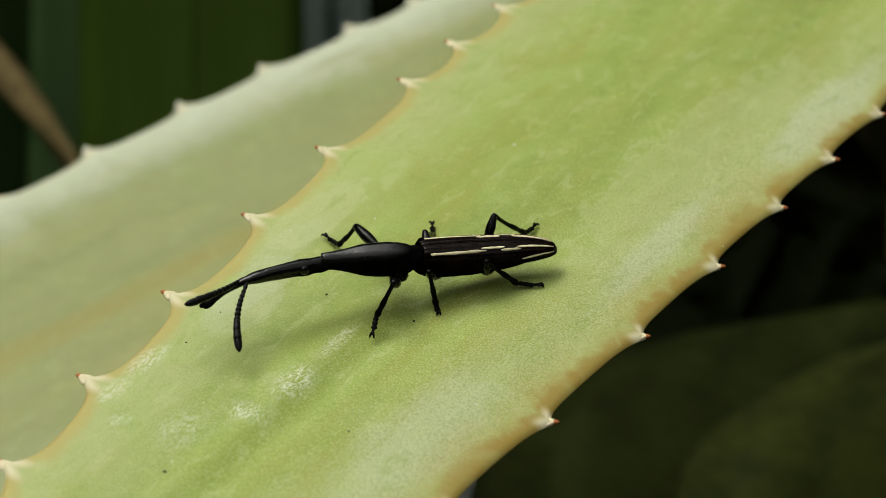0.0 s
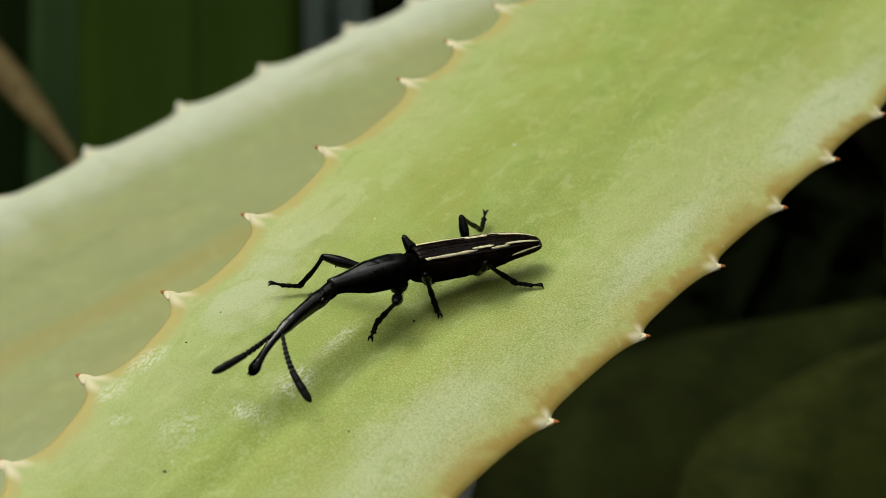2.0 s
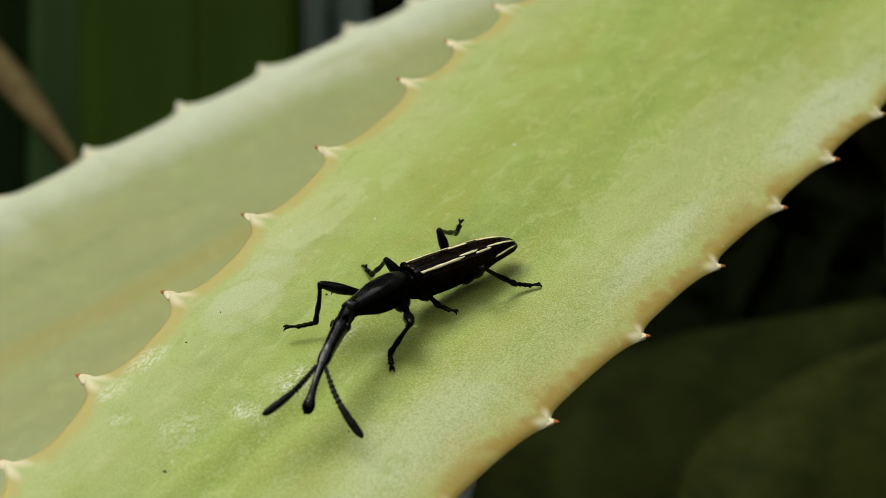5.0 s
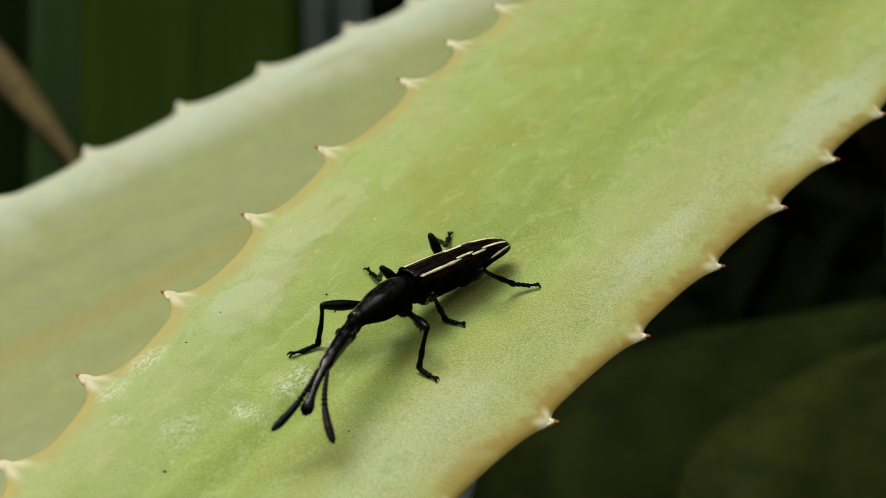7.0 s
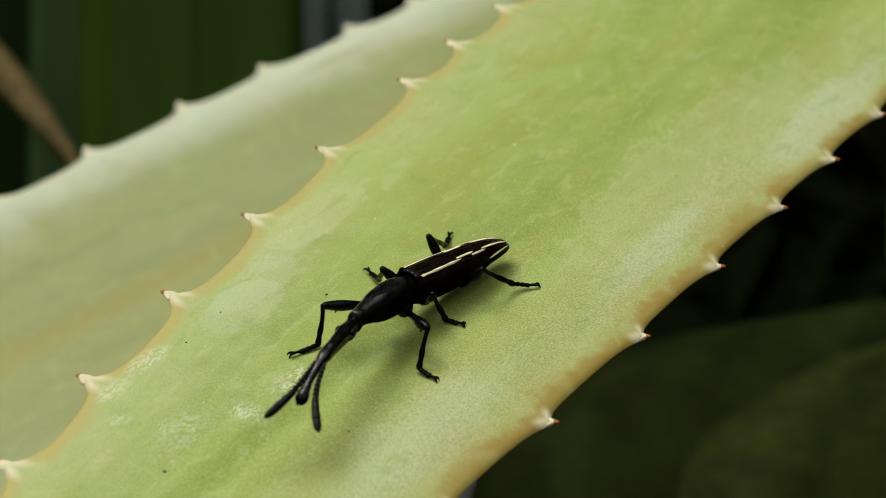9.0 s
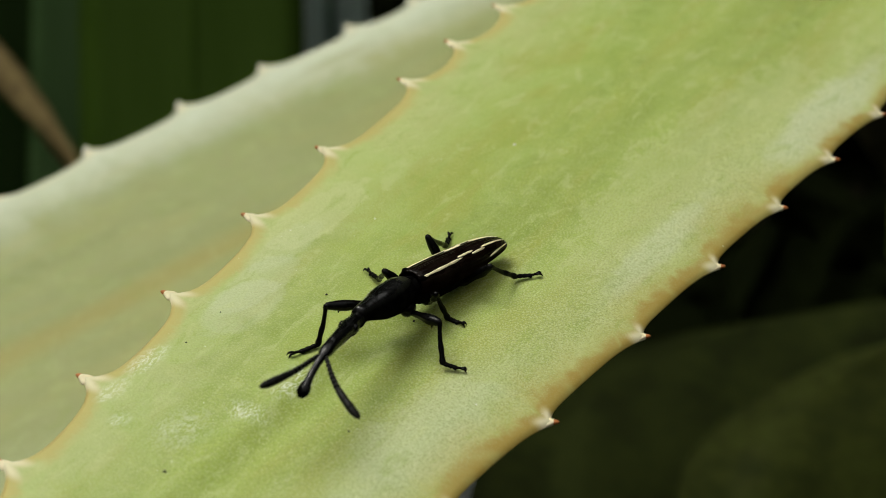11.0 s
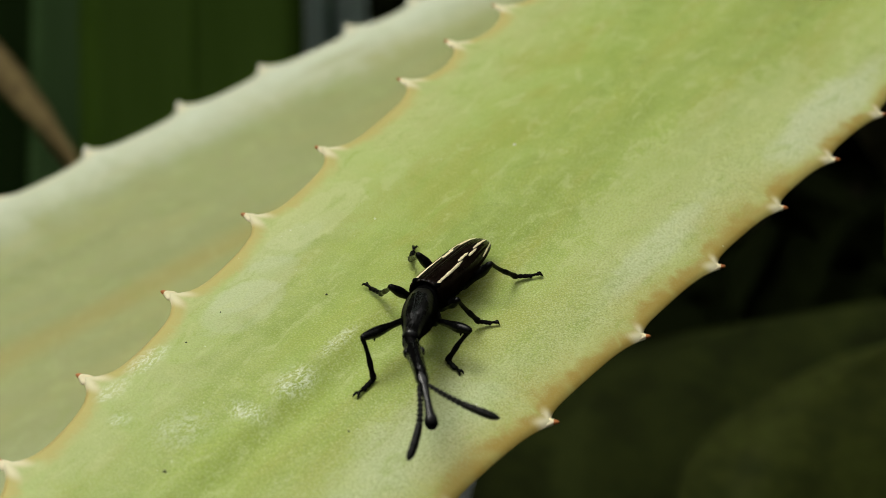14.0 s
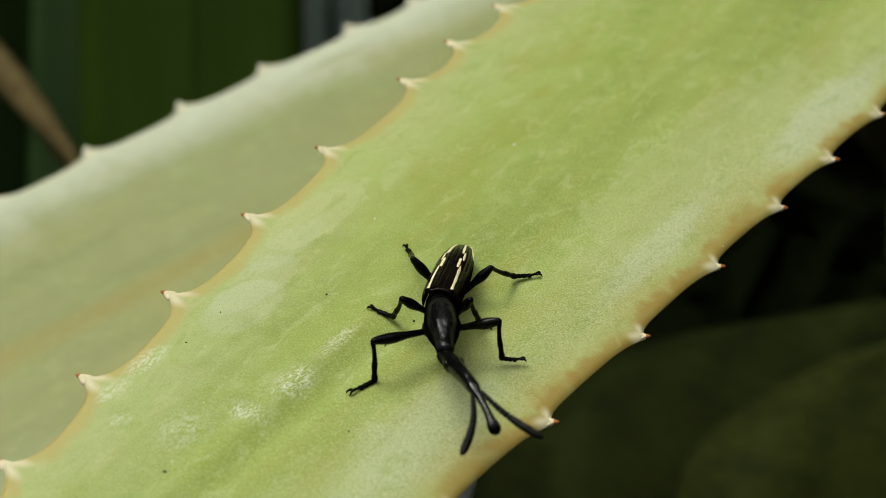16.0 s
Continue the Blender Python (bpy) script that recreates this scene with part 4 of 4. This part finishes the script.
    knee = [(0, -4.66, -13.18, 4.68), (1, -4.79, -13.79, 4.63), (1.5, -4.83, -14.33, 4.38), (2, -4.40, -15.24, 3.90), (2.75, -3.72, -15.92, 4.35), (3,
        -3.56, -16.14, 3.69), (3.5, -3.49, -16.39, 3.58), (4, -3.01, -17.17, 3.68), (4.2, -2.95, -17.33, 3.63), (6, -2.95, -17.33, 3.63), (6.3, -1.62,
        -18.24, 4.06), (7, -1.41, -18.34, 3.42), (9.2, -1.36, -18.28, 3.36), (10.52, -1.01, -18.07, 3.36), (10.78, -0.68, -17.87, 3.75), (11.02,
        -0.33, -17.67, 3.35), (11.3, 0.01, -17.46, 3.35), (12, 0.46, -18.01, 3.71), (12.5, 0.71, -18.11, 3.65), (13.5, 1.77, -18.79, 3.69), (14, 2.38,
        -18.80, 3.54), (14.5, 3.29, -17.53, 4.52), (14.8, 4.05, -17.66, 3.78), (15, 4.05, -17.66, 3.78)] + [(16, 5.04, -18.23, 4.18)]
    STEPS["LF"] = (claw, ankle, knee)
    claw = [(0, -0.38, -11.49, 0.02), (2.5, -0.24, -12.09, 0.17), (3.5, -0.29, -12.04, 0.20), (4.2, 0.08, -11.94, 0.19), (4.69, 0.08, -11.94, 0.19),
        (4.94, 1.08, -12.59, 1.34), (5.18, 2.09, -13.25, 0.10), (11.3, 2.10, -13.27, 0.10), (12, 2.24, -13.45, 0.12), (12.5, 3.73, -11.79, 0.80), (13,
        5.23, -13.01, 0.11), (15.5, 5.21, -13.03, 0.12), (16, 5.15, -13.17, 0.17)]
    ankle = [(0, -0.66, -9.51, -0.09), (2, -0.75, -10.04, 0.30), (2.5, -0.88, -10.27, 0.49), (3.5, -0.89, -10.20, 0.42), (4, -0.96, -10.40, 0.66),
        (4.2, -1.09, -10.47, 0.65), (4.69, -1.09, -10.47, 0.65), (4.94, -0.43, -11.52, 1.46), (5.18, 0.23, -12.57, 0.27), (9, 0.28, -12.49, 0.22),
        (11.3, 0.49, -12.13, 0.12), (12, 0.54, -12.48, 0.31), (12.5, 1.70, -12.16, 0.87), (13, 3.28, -13.15, 0.48), (14, 3.29, -13.37, 0.62), (15.5,
        3.29, -13.23, 0.59), (16, 3.32, -13.65, 0.86)]
    knee = [(0, -1.36, -11.06, 3.73), (2, -1.56, -11.70, 4.11), (2.5, -1.51, -11.75, 4.43), (3, -1.51, -11.76, 4.43), (3.5, -1.50, -11.96, 4.25), (4,
        -1.29, -12.44, 4.39), (4.2, -1.39, -12.70, 4.27), (4.69, -1.34, -12.82, 4.25), (4.94, -1.12, -13.34, 4.59), (5.18, -0.98, -13.66, 4.14), (6.3,
        -0.84, -13.98, 4.10), (9, -0.85, -13.88, 4.04), (11.5, -0.48, -13.69, 3.97), (12.5, -0.04, -13.78, 4.37), (13, 1.07, -14.44, 3.85), (14.5,
        1.37, -14.81, 4.14), (15, 1.61, -14.69, 4.19), (15.5, 1.97, -14.83, 4.28), (16, 2.17, -15.47, 4.55)]
    STEPS["LM"] = (claw, ankle, knee)
    claw = [(0, 9.68, -6.74, 0.07), (3.5, 9.53, -6.89, 0.09), (4.2, 9.49, -6.67, 0.05), (6.3, 9.32, -6.78, 0.09), (9, 9.30, -6.75, 0.08), (9.2, 8.87,
        -5.12, 0.80), (9.5, 9.58, -4.81, 0.14), (11.3, 9.58, -4.81, 0.14), (13, 9.53, -5.01, 0.17), (14, 9.60, -4.87, 0.13), (16, 9.52, -4.82, 0.14)]
    ankle = [(0, 7.10, -6.86, 0.53), (2.5, 6.99, -7.03, 0.63), (3.5, 6.93, -6.76, 0.43), (4.2, 7.05, -7.35, 0.75), (6.3, 6.86, -7.46, 0.82), (9, 6.75,
        -7.17, 0.65), (9.2, 6.59, -6.50, 0.94), (9.5, 6.99, -5.50, 0.38), (11.3, 6.99, -5.50, 0.38), (13, 6.98, -5.82, 0.57), (14.5, 7.02, -5.50,
        0.37), (15.5, 6.94, -5.41, 0.32), (16, 6.93, -5.52, 0.39)]
    knee = [(0, 4.70, -8.83, 4.22), (2.5, 4.28, -8.91, 4.15), (3.5, 4.26, -8.69, 3.94), (4.2, 3.91, -9.06, 3.99), (6.3, 3.79, -9.58, 3.90), (9, 3.76,
        -9.30, 3.78), (9.2, 3.75, -9.11, 3.82), (9.5, 4.47, -8.28, 3.42), (11.3, 4.47, -8.28, 3.42), (13, 4.65, -8.46, 3.89), (15, 4.44, -7.93, 3.60),
        (15.5, 4.55, -8.06, 3.56), (16, 4.50, -8.44, 3.36)]
    STEPS["LH"] = (claw, ankle, knee)
    claw = [(0, -11.93, 2.18, 0.23), (0.5, -11.93, 1.97, 0.21), (1, -11.86, 2.02, 0.22), (1.1, -12.06, 2.41, 0.25), (1.2, -13.11, 1.02, 1.60), (1.3,
        -14.01, -0.24, 2.40), (1.5, -15.05, -2.05, 2.98), (1.7, -16.09, -3.60, 2.40), (2, -16.62, -8.05, 1.20), (2.1, -16.30, -9.04, 0.90), (2.2,
        -15.90, -10.99, 0.10), (2.5, -15.90, -10.99, 0.10), (3.5, -15.71, -10.73, 0.11), (4, -15.70, -10.34, 0.11), (4.2, -15.75, -10.02, 0.12),
        (4.69, -15.75, -10.02, 0.12), (4.94, -14.91, -14.10, 1.31), (5.18, -14.07, -18.18, 0.11), (11.5, -14.10, -18.13, 0.12), (12.5, -14.16, -17.88,
        0.08), (13, -13.86, -15.51, 0.15), (13.5, -9.68, -21.79, 1.65), (14, -7.73, -24.27, 0.12), (14.5, -8.12, -24.02, 0.09)] + [(16, -8.39, -23.72,
        0.10)]
    ankle = [(0, -10.23, -0.35, 0.65), (0.5, -10.22, -0.54, 0.68), (1, -10.13, -0.48, 0.64), (1.1, -10.13, -0.48, 0.64), (1.3, -11.64, -2.38, 1.39),
        (1.5, -12.87, -3.93, 2.00), (2, -13.87, -7.62, 0.68), (2.1, -13.46, -8.93, 0.55), (2.2, -12.95, -10.54, 0.40), (2.5, -12.95, -10.54, 0.40),
        (3, -12.93, -11.10, 0.69), (3.5, -12.84, -11.39, 0.85), (4, -12.85, -11.21, 0.72), (4.2, -12.90, -10.99, 0.59), (4.69, -12.90, -10.99, 0.59),
        (4.94, -12.17, -13.87, 1.51), (5.18, -11.44, -16.74, 0.43), (11.3, -11.42, -16.75, 0.39), (12, -11.40, -16.92, 0.49), (12.5, -11.30, -17.46,
        0.84), (13, -10.77, -17.17, 0.80), (13.5, -7.66, -19.59, 1.17), (14, -6.17, -21.68, 0.22), (15.5, -6.08, -21.82, 0.13)] + [(16, -6.09, -21.74,
        0.08)]
    knee = [(0, -8.30, -2.10, 3.69), (1, -8.43, -2.58, 3.59), (1.1, -8.43, -2.58, 3.59), (1.3, -9.27, -3.75, 4.15), (1.5, -9.96, -4.71, 4.60), (2,
        -11.19, -7.32, 3.66), (2.1, -11.34, -8.65, 3.85), (2.2, -11.53, -10.27, 4.08), (2.5, -11.53, -10.27, 4.08), (3.5, -11.49, -11.45, 4.60), (4.2,
        -11.52, -11.36, 4.29), (4.69, -11.47, -11.79, 4.29), (4.94, -11.25, -13.66, 4.69), (5.18, -11.12, -14.81, 4.28), (6.3, -10.98, -15.96, 4.28),
        (11.5, -10.63, -16.00, 4.23), (12.5, -9.87, -16.84, 4.51), (13, -9.11, -17.40, 4.93), (13.5, -7.86, -19.05, 5.09), (14, -7.18, -20.38, 3.80),
        (15.5, -6.51, -20.86, 3.90), (16, -6.32, -21.23, 3.97)]
    STEPS["RF"] = (claw, ankle, knee)
    claw = [(0, -1.12, 4.31, 0.35), (0.5, -1.69, 3.41, 1.99), (1, -2.34, -0.05, 0.10), (1.5, -2.45, -0.05, 0.10), (3, -2.67, -0.66, 0.10), (3.5,
        -4.49, 1.96, 1.20), (4, -7.64, -2.87, -0.06), (4.2, -7.68, -3.12, -0.05), (6, -7.68, -3.12, -0.05), (6.3, -7.50, -3.79, 0.13), (11, -7.48,
        -4.00, 0.16), (11.3, -7.48, -4.47, 0.76), (11.5, -7.25, -4.41, 1.17), (12, -7.57, -5.78, 0.08), (12.5, -7.62, -6.07, 0.06), (14, -7.55, -6.59,
        0.17), (14.5, -7.62, -6.44, 0.23), (14.75, -7.45, -7.63, 1.54), (15, -7.29, -8.82, 0.44), (15.25, -7.20, -9.43, 1.44), (15.5, -7.12, -10.04,
        0.03), (16, -7.05, -10.16, 0.04)]
    ankle = [(0, -0.94, 1.31, 0.74), (0.5, -1.45, 0.46, 1.76), (1, -0.86, -2.58, 0.55), (1.5, -0.67, -2.38, 0.55), (2, -0.93, -2.69, 0.55), (3, -1.16,
        -3.18, 0.55), (3.5, -4.15, -0.96, 1.61), (4, -6.89, -5.56, 0.83), (4.2, -6.88, -5.80, 0.81), (6, -6.88, -5.80, 0.81), (6.3, -6.12, -6.36,
        0.70), (11, -6.12, -6.58, 0.78), (11.3, -5.88, -6.95, 1.05), (11.5, -5.87, -7.04, 1.10), (12, -5.91, -8.21, 0.36), (14, -5.90, -9.00, 0.79),
        (14.5, -5.77, -8.76, 0.78), (14.75, -5.48, -9.84, 1.65), (15, -5.19, -10.92, 0.52), (15.25, -4.95, -11.31, 1.24), (15.5, -4.70, -11.69,
        -0.04), (16, -4.70, -11.92, 0.13)]
    knee = [(0, -1.64, -2.78, 3.26), (0.5, -2.27, -3.60, 4.16), (1, -3.48, -4.34, 4.14), (1.5, -3.59, -4.22, 3.87), (3, -3.56, -5.12, 4.20), (3.5,
        -4.48, -5.32, 3.56), (4, -5.37, -8.29, 4.41), (4.2, -5.41, -8.57, 4.39), (6, -5.41, -8.57, 4.39), (6.3, -5.66, -9.64, 4.17), (11, -5.63,
        -9.97, 4.15), (11.3, -5.36, -10.59, 4.12), (12.5, -5.12, -11.22, 4.20), (14, -4.83, -12.48, 3.95), (14.5, -4.75, -12.41, 3.76), (14.75, -4.35,
        -12.94, 4.47), (15, -3.95, -13.47, 4.37), (15.25, -4.01, -13.69, 4.64), (15.5, -4.06, -13.91, 4.10), (16, -4.04, -14.51, 4.05)]
    STEPS["RM"] = (claw, ankle, knee)
    claw = [(0, 9.44, 4.31, 0.08), (1, 9.44, 4.26, 0.09), (1.5, 9.05, 4.37, 0.07), (2, 4.33, 5.32, 1.16), (2.5, 4.05, 4.92, 0.09), (3.5, 4.10, 4.89,
        0.10), (4.2, 3.88, 4.67, 0.07), (4.69, 3.88, 4.67, 0.07), (4.94, 2.31, 3.76, 1.27), (5.18, 0.74, 2.85, 0.08), (12.5, 0.73, 2.54, 0.12), (13,
        0.56, 2.48, 0.14), (13.25, -0.79, 1.88, 1.43), (13.5, -2.13, 1.28, 0.32), (13.75, -2.43, 0.72, 1.41), (14, -2.74, 0.15, 0.10), (14.5, -2.68,
        -0.05, 0.10), (15.5, -2.68, -0.05, 0.10), (16, -3.73, 0.24, 0.15)]
    ankle = [(0, 8.18, 1.75, 0.70), (1, 8.18, 1.70, 0.73), (1.5, 7.90, 1.78, 0.74), (2, 3.83, 2.49, 0.61), (2.5, 3.31, 2.15, 0.66), (3.5, 3.32, 2.12,
        0.57), (4, 3.26, 1.98, 0.63), (4.2, 2.92, 1.97, 0.58), (4.69, 2.92, 1.97, 0.58), (4.94, 1.71, 0.98, 1.58), (5.18, 0.50, -0.01, 0.58), (9,
        0.28, -0.10, 0.48), (12.5, 0.33, -0.33, 0.50), (13, 0.16, -0.40, 0.54), (13.25, -0.58, -0.95, 1.63), (13.5, -1.33, -1.50, 0.71), (13.75,
        -2.26, -2.10, 1.63), (14, -3.19, -2.70, 0.55), (14.5, -3.14, -2.91, 0.55), (15, -1.68, -2.96, 0.55), (15.5, -3.08, -3.02, 0.55), (16, -3.09,
        -2.50, 0.96)]
    knee = [(0, 4.84, -1.82, 4.61), (1.5, 4.29, -1.81, 4.38), (2, 1.81, -1.82, 4.68), (2.5, 1.39, -2.21, 4.72), (3.5, 1.20, -2.21, 4.57), (4.69, 0.67,
        -2.77, 4.36), (4.94, -0.14, -3.55, 4.87), (5.18, -0.64, -4.04, 4.53), (6.3, -1.14, -4.52, 4.60), (11.5, -1.48, -4.73, 4.48), (13, -1.30,
        -5.05, 4.49), (13.25, -1.51, -5.66, 5.02), (13.5, -1.72, -6.27, 4.76), (13.75, -2.09, -6.93, 4.97), (14, -2.45, -7.60, 4.39), (15.5, -2.46,
        -7.97, 4.42), (16, -2.93, -7.92, 4.16)]
    STEPS["RH"] = (claw, ankle, knee)
    UP = Vector((0, 0, 1))
    LEAN = [(0, 0.22), (1.5, 0.18), (3.5, 0.08), (6.5, 0.0), (12, 0.0), (16, -0.06)]
    rows = {ob: [] for ob in (beetle, chest, head, *feelers.values(), *(p for leg in LEGS.values() for p in leg))}
    for k in range(161):
        t = k * 0.1
        tail, waist, neck, snout = (Vector(hermite(r, t)) for r in (TAIL, WAIST, NECK, SNOUT))
        ahead = (waist - tail).normalized()
        up = UP + UP.cross(ahead) * hermite(LEAN, t)[0]
        body = axes(waist - tail, up)
        trunk = placed(body, waist)
        inverse = trunk.inverted()
        rows[beetle].append((t, trunk))
        fore = axes(neck - waist, up)
        rows[chest].append((t, inverse @ placed(fore, waist)))
        neck = waist + fore @ Vector((CHEST_LENGTH, 0, 0))
        face = axes(snout - neck, UP)
        rows[head].append((t, inverse @ placed(face, neck)))
        for key, side, table in (("right", -1, FEELER_RIGHT), ("left", 1, FEELER_LEFT)):
            start = neck + face @ Vector((HEAD_LENGTH * FEELER_AT, side * 0.45, 1.05))
            rows[feelers[key]].append((t, inverse @ placed(axes(Vector(hermite(table, t)) - start, UP), start)))
        for name, (femur, tibia, tarsus) in LEGS.items():
            thigh, shin, foot = LEG_LENGTHS[name]
            claw, ankle, knee = (Vector(hermite(r, t)) for r in STEPS[name])
            hip = waist + (fore if name[1] == "F" else body) @ Vector(HIPS[name])
            ankle = claw + (ankle - claw).normalized() * foot
            knee = bent(hip, ankle, thigh, shin, knee)
            side = (knee - hip).cross(ankle - knee)
            plane = (knee - hip).cross(side)
            rows[femur].append((t, inverse @ placed(axes(knee - hip, plane * -1), hip)))
            shin_way = (ankle - knee).normalized()
            rows[tibia].append((t, inverse @ placed(axes(shin_way, shin_way.cross(side) * -1), knee)))
            rows[tarsus].append((t, inverse @ placed(axes(claw - ankle, UP), ankle)))
    for ob, path in rows.items():
        walk(ob, path)


motions()
